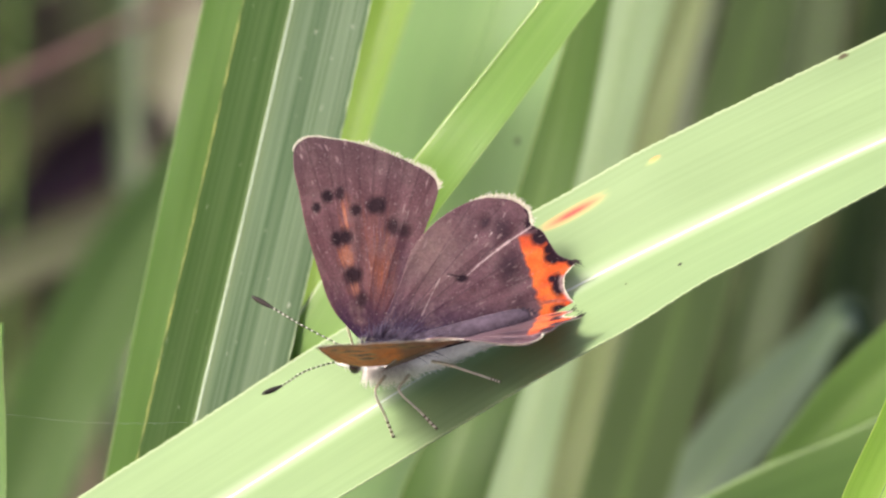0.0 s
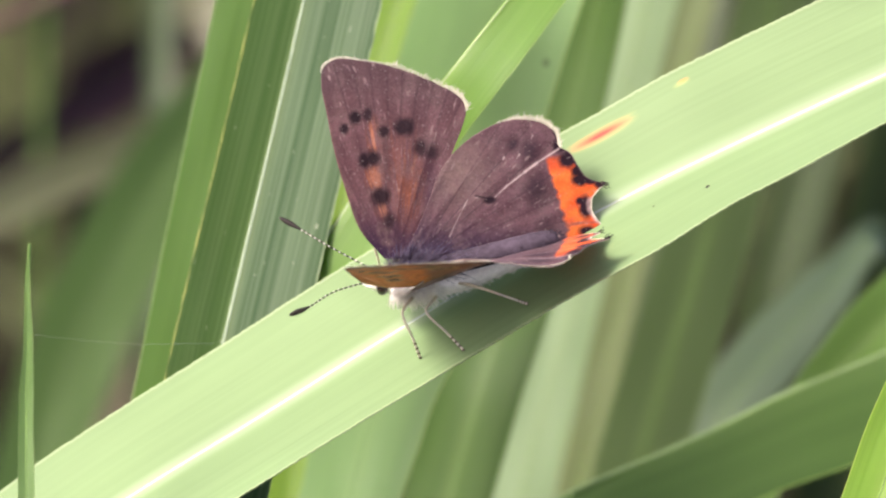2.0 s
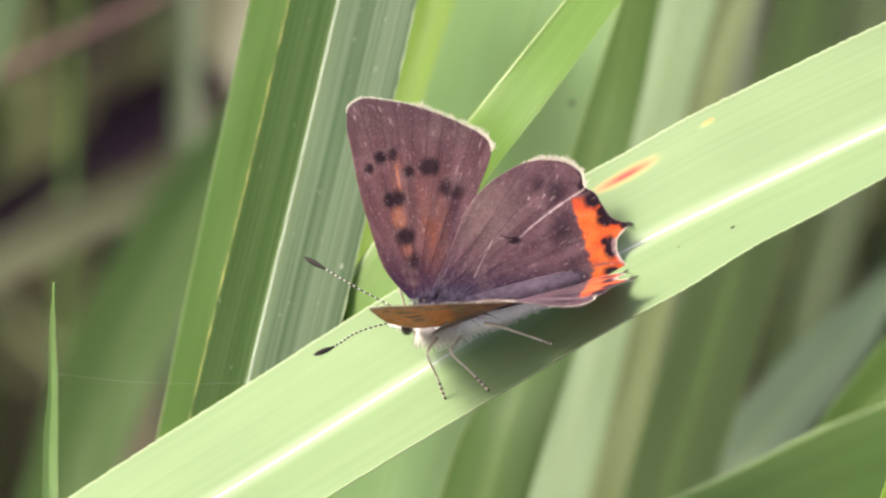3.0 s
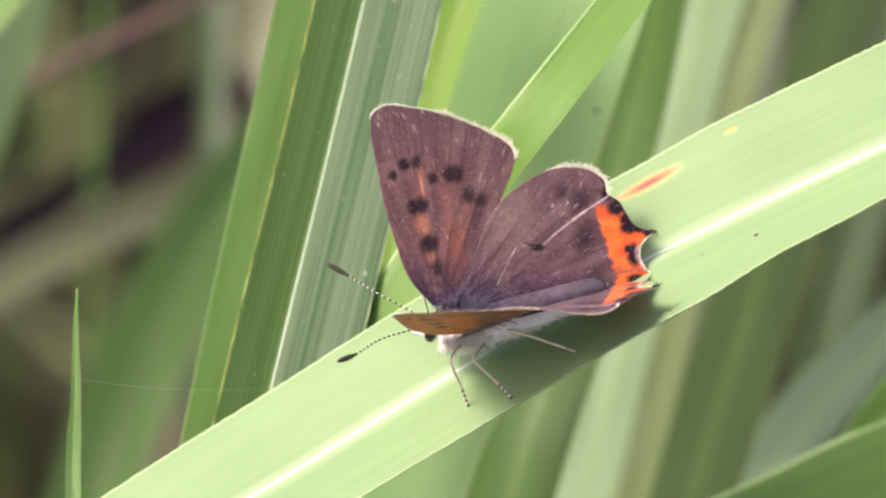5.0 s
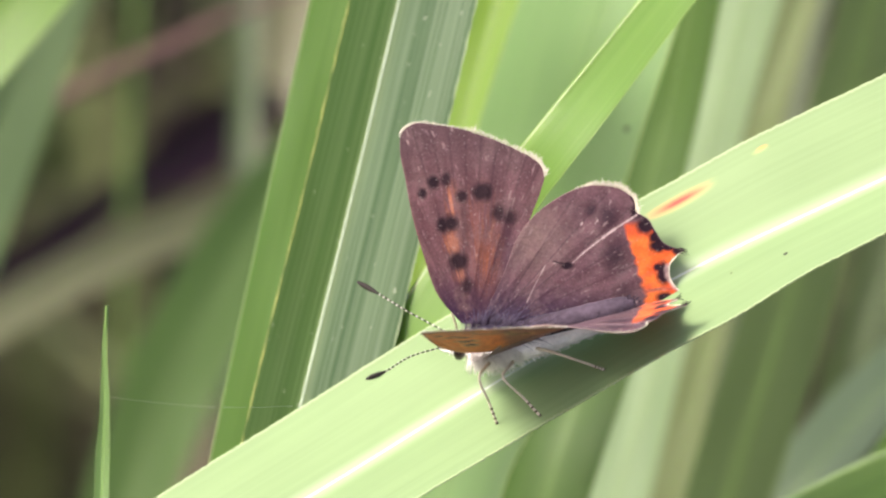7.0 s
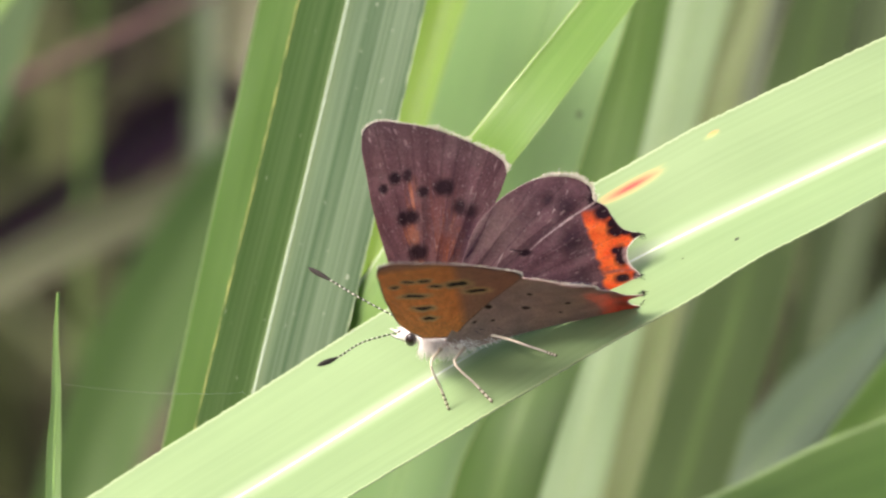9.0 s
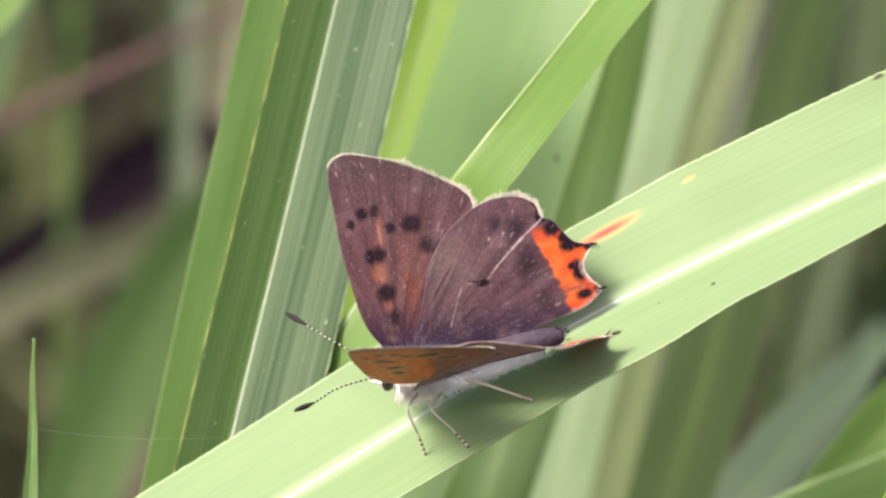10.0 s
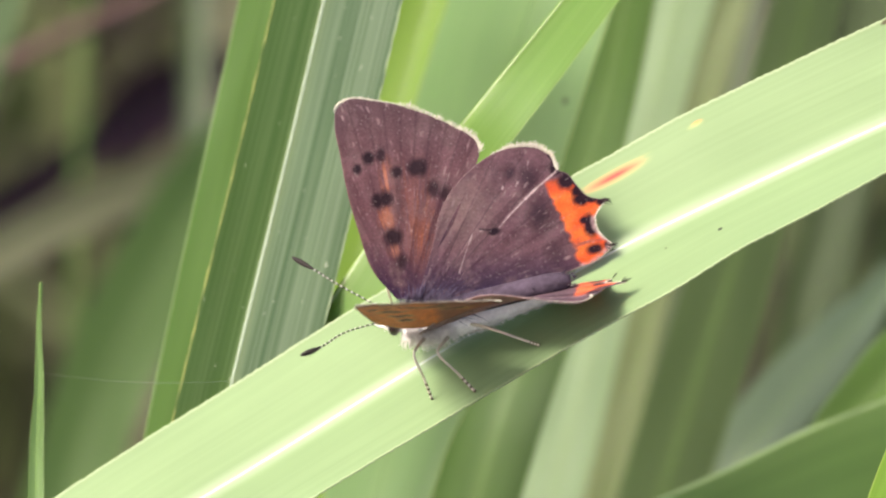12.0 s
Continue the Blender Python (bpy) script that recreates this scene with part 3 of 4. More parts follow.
grass_leaf([(45.2, -3.7, 69), (39.4, -7.3, 66), (33.7, -11.9, 63), (29.2, -16.3, 60), (25.1, -22.1, 57)], [6, 6, 5.6, 4.4, 4], 20, -8, M_LIGHT,
           "short green grass leaf rising behind another", foot=(0.0, 0.06), tip=60)
grass_leaf([(37.9, -2.4, 6), (33.6, -13.0, 4.5), (31.0, -18.5, 3.5), (29.1, -23.7, 2.5)], 5.1, 10, -8, M_LIME,
           "bright yellow-green grass leaf at the clump's margin", foot=(0.0, 0.06))
grass_leaf([(-30.72, -5.1, -9), (-30.78, -8.2, -9), (-30.72, -12.3, -9), (-30.85, -16.1, -9), (-30.75, -23.1, -10)], [0.05, 0.40, 0.72, 1.05, 1.25], 6, -14, M_TIP,
           "thin pointed tip of a young grass leaf", foot=(0.0, 0.03), pointed=True, thick=0.12, rib=0.08, wave=0.05)
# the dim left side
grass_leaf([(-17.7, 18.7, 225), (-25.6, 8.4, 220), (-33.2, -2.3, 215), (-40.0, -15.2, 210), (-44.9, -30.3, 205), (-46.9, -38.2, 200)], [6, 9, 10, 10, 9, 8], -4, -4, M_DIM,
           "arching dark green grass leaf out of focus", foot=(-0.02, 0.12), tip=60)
grass_leaf([(-27.7, 5.9, 235), (-36.6, 2.2, 230), (-46.0, -1.7, 225), (-55.8, -7.1, 220), (-66.1, -14.2, 215)], 5.2, 4, -4, M_WITHER,
           "withered leaning grass leaf out of focus", foot=(-0.05, 0.12), tip=40)
grass_leaf([(-34.8, 37.3, 92), (-40.4, 26.5, 89), (-45.9, 19.2, 86), (-52.9, 10.5, 84), (-60.3, 1.5, 82)], 7.4, 12, (-4, -2), M_LIGHT,
           "bright slanting grass leaf at the rim of the clump", foot=(-0.05, 0.06))
grass_leaf([(-42.0, 41.6, 155), (-47.5, 26.9, 152), (-51.6, 14.0, 150), (-56.0, 1.1, 148), (-62.3, -17.0, 146)], 9.0, -22, -8, M_PALE,
           "pale upright grass leaf at the rim of the clump", foot=(-0.05, 0.06))
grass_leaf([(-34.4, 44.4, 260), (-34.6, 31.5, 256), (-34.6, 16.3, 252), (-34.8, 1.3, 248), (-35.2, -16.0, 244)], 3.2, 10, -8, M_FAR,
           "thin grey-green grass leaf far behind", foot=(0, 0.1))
grass_leaf([(-34.5, 47.2, 430), (-35.9, 32.2, 428), (-37.4, 22.0, 426), (-38.8, 11.0, 422)], [9, 11, 10, 6], 10, -8, M_STRAWLEAF,
           "withered straw-coloured grass leaf, blurred", foot=(0, 0.1), tip=50)
grass_leaf([(-49.8, 26.5, 290), (-50.2, 11.9, 288), (-50.5, -2.6, 286), (-50.7, -20.9, 284), (-50.9, -36.5, 282)], 0.9, 10, -8, M_DEEP,
           "thin green grass stalk out of focus", foot=(0, 0.1), tip=60)

# dark sheet put where a hollow between the grasses lies in deep shade
M_HOLLOW_SHADE = leaf_material("purple_hollow_shade", (0.040, 0.018, 0.028), (0.060, 0.030, 0.040), (0.04, 0.02, 0.03), (0.04, 0.02, 0.03), gloss=0.1, through=0.1)
grass_leaf([(-38.8, 15.4, 330), (-42.8, 12.6, 328), (-47.2, 9.6, 325), (-51.1, 6.6, 322)], [6, 10, 10, 5], -30, -8, M_HOLLOW_SHADE,
           "dark purplish sheet standing in for the shade of a hollow", foot=(0, 0.08), tip=4)


def twig():
    bm = bmesh.new()
    line, where = smooth_line([at(*p) for p in ((-19.1, 30.3, 230), (-27.9, 26.5, 225), (-39.3, 20.5, 215), (-51.2, 14.1, 207), (-64.5, 4.7, 200), (-84.7, -18.2, 190))], [10] * 5)
    line += [line[-1].lerp(Vector((line[-1].x - 0.12, line[-1].y, -0.004)), k / 8) for k in range(1, 9)]
    rod(bm, line, [(0.35 + 0.55 * min(1, i / 40)) * MM for i in range(len(line))], 10)
    tagged(part("twig", bm, M_TWIG), "thin reddish brown dry twig out of focus", "twig")


twig()


def thread():
    bm = bmesh.new()
    a, b = at(-30.7, -11.4, -9), at(-18.6, -12.6, 14.0)
    line = [a.lerp(b, k / 24) + Vector((0, 0, -0.0004 * math.sin(math.pi * k / 24))) for k in range(25)]
    rod(bm, line, [0.0045 * MM] * 25, 5)
    tagged(part("spider_thread", bm, M_SILK), "fine white spider thread hung between two grass leaves", "spider thread")


M_SILK = plain_material("spider_silk", (0.62, 0.62, 0.58), 0.4, 0.3, 900.0, 0.5)
thread()


def meadow():
    """Grass and weeds behind the clump: many small leaves on the ground, too many to count."""
    rng = random.Random(7)
    verts, faces, slots = [], [], []
    for k in range(25000):
        if k < 17000:  # dense round the clump, thinner further off
            far, way = 3.0 * rng.random() ** 0.62, rng.random() * math.tau
            x, y = far * math.cos(way), 1.2 + far * math.sin(way)
        else:
            x, y = rng.uniform(-4.5, 4.5), rng.uniform(-3.5, 5.5)
        if abs(x) < 0.35 and -1.2 < y < 0.42:
            continue
        tall = 0.10 + 0.28 * rng.random()
        lean = Vector((rng.gauss(0, 0.35), rng.gauss(0, 0.35), 0))
        half = 0.002 + 0.006 * rng.random()
        turn = rng.random() * math.pi
        side = Vector((math.cos(turn), math.sin(turn), 0))
        slot = rng.choice((0, 0, 1, 1, 2, 3, 3))
        rows = []
        for i in range(6):
            s = i / 5
            p = Vector((x, y, 0)) + Vector((0, 0, tall * s * (1 - 0.25 * s))) + lean * tall * s * s
            wd = half * (1 - s) ** 0.6 if s < 1 else 0.0002
            rows.append((p - side * wd, p + Vector((0, 0, 0.0008)) + side.cross(Vector((0, 0, 1))) * half * 0.35, p + side * wd))
        b = len(verts)
        for r in rows:
            verts.extend(r)
        for i in range(5):
            for j in range(2):
                q = b + i * 3 + j
                faces.append((q, q + 1, q + 4, q + 3))
                slots.append(slot)
    me = bpy.data.meshes.new("meadow_grass")
    me.from_pydata(verts, [], faces)
    for m in (M_WEED, M_WEED_OLIVE, M_WEED_DRY, M_WEED_DARK):
        me.materials.append(m)
    me.polygons.foreach_set("material_index", slots)
    tagged(new("meadow_grass", me), "dark green and brown meadow grass out of focus", "grass", kind="stuff")


M_WEED = plain_material("weed_green", (0.062, 0.092, 0.028), 0.7, 0.4, 40.0, 0.3)
M_WEED_OLIVE = plain_material("weed_olive", (0.080, 0.094, 0.034), 0.7, 0.4, 40.0, 0.3)
M_WEED_DRY = plain_material("weed_dry", (0.085, 0.070, 0.048), 0.8, 0.4, 40.0, 0.2)
M_WEED_DARK = plain_material("weed_dark", (0.040, 0.025, 0.029), 0.8, 0.4, 40.0, 0.2)
meadow()


# ---- butterfly ----
M_BAND = plain_material("leg_band", (0.10, 0.075, 0.05), 0.7, 0.3, 4000.0, 0.2)
M_LEG = plain_material("cream_leg_scales", (0.64, 0.56, 0.43), 0.8, 0.2, 2500.0, 0.2)
M_ABDOMEN = plain_material("abdomen_scales", (0.054, 0.041, 0.055), 0.9, 0.4, 2500.0, 0.1)
FORWARD = (RIGHT * -0.995 + UP * -0.060 + AWAY * -0.075).normalized()
DORSAL = (RIGHT * 0.007 + UP * 0.730 + AWAY * -0.683)
DORSAL = (DORSAL - FORWARD * DORSAL.dot(FORWARD)).normalized()
LEFT = DORSAL.cross(FORWARD)
ROOT = at(-5.2, -6.8, 0)
STAND = Matrix((( FORWARD.x, LEFT.x, DORSAL.x, ROOT.x), (FORWARD.y, LEFT.y, DORSAL.y, ROOT.y), (FORWARD.z, LEFT.z, DORSAL.z, ROOT.z), (0, 0, 0, 1)))
INTO = STAND.inverted()

FORE = [(0.8, 0.0), (2.4, 2.1), (3.3, 5.0), (3.95, 7.8), (4.35, 10.7), (4.6, 12.9), (4.4, 14.1), (3.7, 14.65), (1.7, 14.5), (-0.3, 14.0),
        (-2.2, 13.2), (-4.2, 12.1), (-5.3, 11.3), (-5.6, 10.6), (-5.3, 9.3), (-4.7, 7.9), (-3.6, 5.5), (-2.4, 2.8), (-0.9, 0.0)]
HIND = [(-0.6, 0.0), (-2.4, 3.6), (-3.6, 6.2), (-4.9, 7.6), (-6.4, 8.6), (-8.5, 9.35), (-9.9, 9.35), (-11.1, 9.0), (-11.9, 8.2), (-12.1, 7.3),
        (-12.8, 6.8), (-13.3, 5.9), (-13.9, 5.0), (-14.6, 4.65), (-15.2, 4.5), (-14.6, 4.0), (-14.1, 3.3), (-14.2, 2.3), (-14.9, 1.2),
        (-14.0, 0.5), (-11.9, 0.0), (-8.7, -0.5), (-5.0, -0.7), (-1.4, -0.7)]
FORE = [(a, c * (1 - 0.022 * max(0.0, c - 6) / 8.6)) for a, c in FORE]


def blend(a, b, f):
    f = max(0.0, min(1.0, f))
    return tuple(x + (y - x) * f for x, y in zip(a, b))


def spot(a, c, x, y, rx, ry, soft=0.34):
    """1 inside an uneven oval spot, 0 outside."""
    d = math.hypot((a - x) / rx, (c - y) / ry) + 0.22 * noise.noise(Vector((a * 2.3, c * 2.3, 5)))
    return max(0.0, min(1.0, (1 + soft - d) / (2 * soft)))


def streak(a, c, many, seed):
    """Uneven streaks that run out from the wing's root."""
    ang = math.atan2(a + 0.5, c + 1.2)
    return noise.noise(Vector((ang * many, math.hypot(a, c) * 0.35, seed)))


def line_at(a, c, x0, y0, x1, y1):
    """Distance from a straight stroke on the wing."""
    dx, dy = x1 - x0, y1 - y0
    f = max(0.0, min(1.0, ((a - x0) * dx + (c - y0) * dy) / (dx * dx + dy * dy)))
    return math.hypot(a - x0 - f * dx, c - y0 - f * dy)


def worn(a, c, many, seed, least):
    """Short pale strokes along the veins where scales are rubbed off."""
    ang = math.atan2(a + 0.5, c + 1.2)
    k = noise.noise(Vector((ang * many, math.hypot(a, c) * 0.9, seed)))
    gaps = noise.noise(Vector((a * 1.9, c * 1.9, seed + 3)))
    return max(0.0, min(1.0, (k + 0.45 * gaps - least) * 3.2))


def fore_upper(a, c, s):
    base = blend((0.110, 0.057, 0.062), (0.168, 0.096, 0.100), 0.5 + 0.9 * streak(a, c, 16, 1))
    base = blend(base, (0.110, 0.068, 0.072), (c - 9.5) / 3.0)
    base = blend(base, (0.040, 0.022, 0.050), (3.9 - c + 0.25 * a) / 3.6)
    base = blend(base, (0.046, 0.026, 0.046), spot(a, c, -2.6, 3.6, 0.8, 2.4, 0.8) * 0.7)
    warm = max(spot(a, c, 1.15, 8.7, 0.42, 1.3, 0.5) * 0.85, spot(a, c, 1.2, 5.8, 0.62, 0.95, 0.4), spot(a, c, 0.75, 3.5, 0.5, 0.6, 0.5) * 0.75,
               spot(a, c, -1.1, 5.2, 1.0, 2.4, 0.6) * 0.9, spot(a, c, -0.6, 8.0, 1.2, 1.5, 0.9) * 0.4)
    base = blend(base, (0.225, 0.086, 0.048), warm * (0.55 + 1.1 * streak(a, c, 45, 3)))
    base = blend(base, (0.47, 0.215, 0.125), max(spot(a, c, 1.2, 5.8, 0.45, 0.75, 0.4), spot(a, c, 1.15, 8.8, 0.22, 1.1, 0.5) * 0.75, spot(a, c, 0.8, 3.5, 0.35, 0.4, 0.5) * 0.6)
                 * (0.62 + 0.9 * streak(a, c, 45, 3)))
    for x, y, x1, y1 in ((-1.9, 7.2, -0.6, 4.2), (-1.3, 7.6, -0.4, 4.6), (-2.2, 6.2, -1.3, 4.4)):
        base = blend(base, (0.33, 0.155, 0.095), (0.12 - line_at(a, c, x, y, x1, y1) + 0.16 * noise.noise(Vector((a * 3, c * 1.5, 8)))) / 0.15 * 0.42)
    base = blend(base, (0.175, 0.122, 0.116), 0.8 * (noise.noise(Vector((a * 0.75, c * 0.55, 4))) + 0.02) + 0.5 * noise.noise(Vector((a * 3.1, c * 2.2, 7))))
    # dark intervals that run in from the margin
    for k in range(9):
        ang = -0.47 + k * 0.088
        d = abs(math.atan2(a - 0.3, c) - ang) * math.hypot(a, c)
        base = blend(base, (0.040, 0.024, 0.030), max(0, 1 - d / 0.11) * max(0.0, min(0.5, (c - 8.6 + 0.5 * math.sin(k * 2.3)) / 3.2)))
    base = blend(base, (0.40, 0.31, 0.29), worn(a, c, 70, 9, 0.46) * min(0.75, 0.06 + 0.062 * c))
    dark = max(spot(a, c, 3.15, 9.4, 0.33, 0.38, 0.36), spot(a, c, 2.32, 10.15, 0.42, 0.50, 0.36), spot(a, c, 1.42, 10.25, 0.32, 0.52, 0.4) * 0.92,
               spot(a, c, 0.35, 9.05, 0.42, 0.42, 0.4) * 0.95, spot(a, c, -1.12, 9.3, 0.74, 0.64, 0.36), spot(a, c, -2.2, 7.7, 0.5, 0.62, 0.45) * 0.9,
               spot(a, c, -2.9, 7.45, 0.55, 0.52, 0.5) * 0.8, spot(a, c, 1.85, 7.1, 0.42, 0.52, 0.36), spot(a, c, 1.25, 7.2, 0.5, 0.6, 0.36), spot(a, c, 0.8, 4.45, 0.62, 0.64, 0.36),
               spot(a, c, 0.32, 2.65, 0.45, 0.55, 0.5) * 0.8)
    base = blend(base, (0.022, 0.013, 0.016), dark * 0.96)
    base = blend(base, (0.20, 0.130, 0.100), max(0.0, (s - 0.955) / 0.04) * (0.5 if a > 2.0 and c < 12 else 0.0))
    return blend(base, (0.20, 0.15, 0.14), (s - 0.985) / 0.02 if c > 9 else 0)


def fore_under(a, c, s):
    base = blend((0.84, 0.375, 0.110), (0.72, 0.300, 0.090), 0.5 + streak(a, c, 20, 4))
    base = blend(base, (0.40, 0.22, 0.14), max((c + 0.25 * a - 13.1) / 1.5, (-1.9 - a + 0.12 * c) / 0.8))
    for x, y, rx, ry in ((3.2, 9.4, 0.28, 0.25), (2.3, 10.3, 0.4, 0.25), (1.2, 10.4, 0.4, 0.3), (0.3, 9.2, 0.45, 0.28), (-1.2, 9.5, 0.7, 0.5), (-2.6, 8.0, 0.7, 0.4),
                         (1.7, 7.5, 0.8, 0.3), (1.0, 5.2, 0.6, 0.32), (0.5, 3.4, 0.45, 0.28)):
        base = blend(base, (0.62, 0.46, 0.22), spot(a, c, x, y, rx * 1.5, ry * 1.7))
        base = blend(base, (0.020, 0.013, 0.012), spot(a, c, x, y, rx * 1.05, ry * 0.95, 0.25))
    return blend(base, (0.10, 0.07, 0.06), (s - 0.97) / 0.02)


def hind_upper(a, c, s):
    base = blend((0.110, 0.060, 0.070), (0.166, 0.099, 0.108), 0.5 + 0.9 * streak(a + 1, c, 14, 2))
    base = blend(base, (0.235, 0.168, 0.150), spot(a, c, -4.7, 5.9, 1.9, 2.0, 0.8) * (0.85 + 0.4 * noise.noise(Vector((a * 1.4, c * 1.4, 21)))))
    base = blend(base, (0.052, 0.036, 0.066), (2.9 + 0.16 * a - c) / 2.6 + 0.25)
    base = blend(base, (0.200, 0.142, 0.140), 0.8 * (noise.noise(Vector((a * 0.6, c * 0.6, 14))) + 0.06) + 0.5 * noise.noise(Vector((a * 2.7, c * 2.7, 17))))
    base = blend(base, (0.040, 0.024, 0.032), max(spot(a, c, -9.9, 7.1, 0.75, 0.9, 0.6), spot(a, c, -10.3, 4.2, 0.8, 1.2, 0.6), spot(a, c, -10.9, 1.6, 0.7, 0.8, 0.6) * 0.8, spot(a, c, -8.8, 7.6, 0.4, 0.5, 0.6)) * 0.8)
    for k in range(8):  # dark veins
        ang = 0.62 + k * 0.145
        d = abs(math.atan2(-a - 1.0, c + 0.6) - ang) * math.hypot(a, c)
        base = blend(base, (0.042, 0.026, 0.034), max(0, 1 - d / 0.075) * 0.55)
    base = blend(base, (0.40, 0.32, 0.30), worn(a + 1, c, 40, 8, 0.52) * 0.55)
    base = blend(base, (0.022, 0.013, 0.018), max(spot(a, c, -6.95, 3.75, 0.42, 0.26, 0.3), (0.10 - line_at(a, c, -5.9, 4.1, -6.8, 3.85)) / 0.08))
    inner = -11.9 - 0.24 * (2.6 - c) if c < 2.6 else -11.9 + 0.25 * (c - 2.6)
    band = min(1.0, max(0.0, (inner - a - 0.35 * noise.noise(Vector((c * 2.2, a, 3)))) / 0.3)) * min(1, max(0, (6.7 - c) / 0.3))
    fire = blend((0.84, 0.125, 0.022), (0.95, 0.225, 0.045), 0.5 + 1.2 * noise.noise(Vector((a * 1.1, c * 1.1, 31))))
    fire = blend(fire, (0.50, 0.090, 0.030), (c - 5.3) / 1.2)
    base = blend(base, fire, band * (0.96 + 0.5 * min(0.0, streak(a, c, 60, 5) + 0.1) - 0.5 * max(0.0, 0.22 - abs(c - 1.75)) / 0.22))
    edge = max(spot(a, c, -12.6, 6.3, 0.62, 0.62, 0.3), spot(a, c, -12.0, 7.3, 0.4, 0.5, 0.3), spot(a, c, -13.3, 5.45, 0.5, 0.45, 0.3), spot(a, c, -13.45, 4.85, 0.62, 0.5, 0.3), spot(a, c, -14.1, 4.75, 0.6, 0.3, 0.3),
               spot(a, c, -13.75, 2.85, 0.55, 0.80, 0.3), spot(a, c, -13.35, 3.3, 0.35, 0.3, 0.3), spot(a, c, -13.7, 1.15, 0.62, 0.36, 0.35), spot(a, c, -14.9, 4.45, 0.55, 0.35), spot(a, c, -14.8, 1.2, 0.4, 0.4))
    base = blend(base, (0.024, 0.012, 0.018), max(edge, (s - 0.958) / 0.02 if a < -11.6 and c > 4.6 else 0))
    if a < -12.5 and c < 3.6:  # frayed pinkish rim below the tail
        base = blend(base, (0.56, 0.42, 0.40), max(0.0, (s - 0.935) / 0.05) * (0.55 + 1.1 * noise.noise(Vector((a * 2.4, c * 2.4, 12)))))
    # long scratch and shorter ones
    for x0, y0, x1, y1, w in ((-12.0, 7.1, -10.4, 6.2, 0.04), (-10.4, 6.2, -9.5, 5.6, 0.075), (-9.5, 5.6, -8.2, 4.7, 0.035), (-8.2, 4.7, -7.3, 3.95, 0.02), (-3.9, 1.3, -4.6, 2.6, 0.0), (-4.6, 2.6, -5.4, 4.0, 0.0), (-5.4, 4.0, -6.3, 3.95, -0.015),
                              (-9.0, 6.6, -9.2, 6.9, 0.01), (-8.0, 6.6, -8.1, 6.75, 0.015), (-10.1, 7.9, -10.2, 8.2, 0.01)):
        d = line_at(a, c, x0, y0, x1, y1) + 0.05 * noise.noise(Vector((a * 3.4, c * 3.4, 1)))
        base = blend(base, (0.62, 0.53, 0.50), (w + 0.05 - d) / 0.08 * 0.9)
    return blend(base, (0.26, 0.20, 0.18), (s - 0.985) / 0.02 if a < -5.5 else 0)


def hind_under(a, c, s):
    base = blend((0.50, 0.385, 0.32), (0.42, 0.32, 0.265), 0.5 + streak(a, c, 16, 6))
    base = blend(base, (0.36, 0.29, 0.25), 0.5 + 0.9 * noise.noise(Vector((a * 0.7, c * 0.7, 41))))
    base = blend(base, (0.40, 0.105, 0.060), (-11.6 - a - 0.15 * c) / 1.6)
    base = blend(base, (0.27, 0.19, 0.16), (c + 0.1 * a - 7.4) / 1.5 * 0.6)
    for x, y, r in ((-1.9, 3.0, 0.34), (-2.4, 5.2, 0.24), (-3.2, 2.2, 0.18), (-4.4, 3.9, 0.27), (-4.5, 2.0, 0.16), (-4.9, 6.0, 0.24), (-7.0, 3.4, 0.30), (-7.4, 5.9, 0.22), (-9.9, 4.2, 0.24), (-9.3, 2.2, 0.18)):
        base = blend(base, (0.60, 0.50, 0.42), spot(a, c, x, y, r * 1.6, r * 1.6) * 0.4)
        base = blend(base, (0.030, 0.018, 0.016), spot(a, c, x, y, r, r * 1.1))
    return blend(base, (0.58, 0.50, 0.45), (s - 0.982) / 0.015)


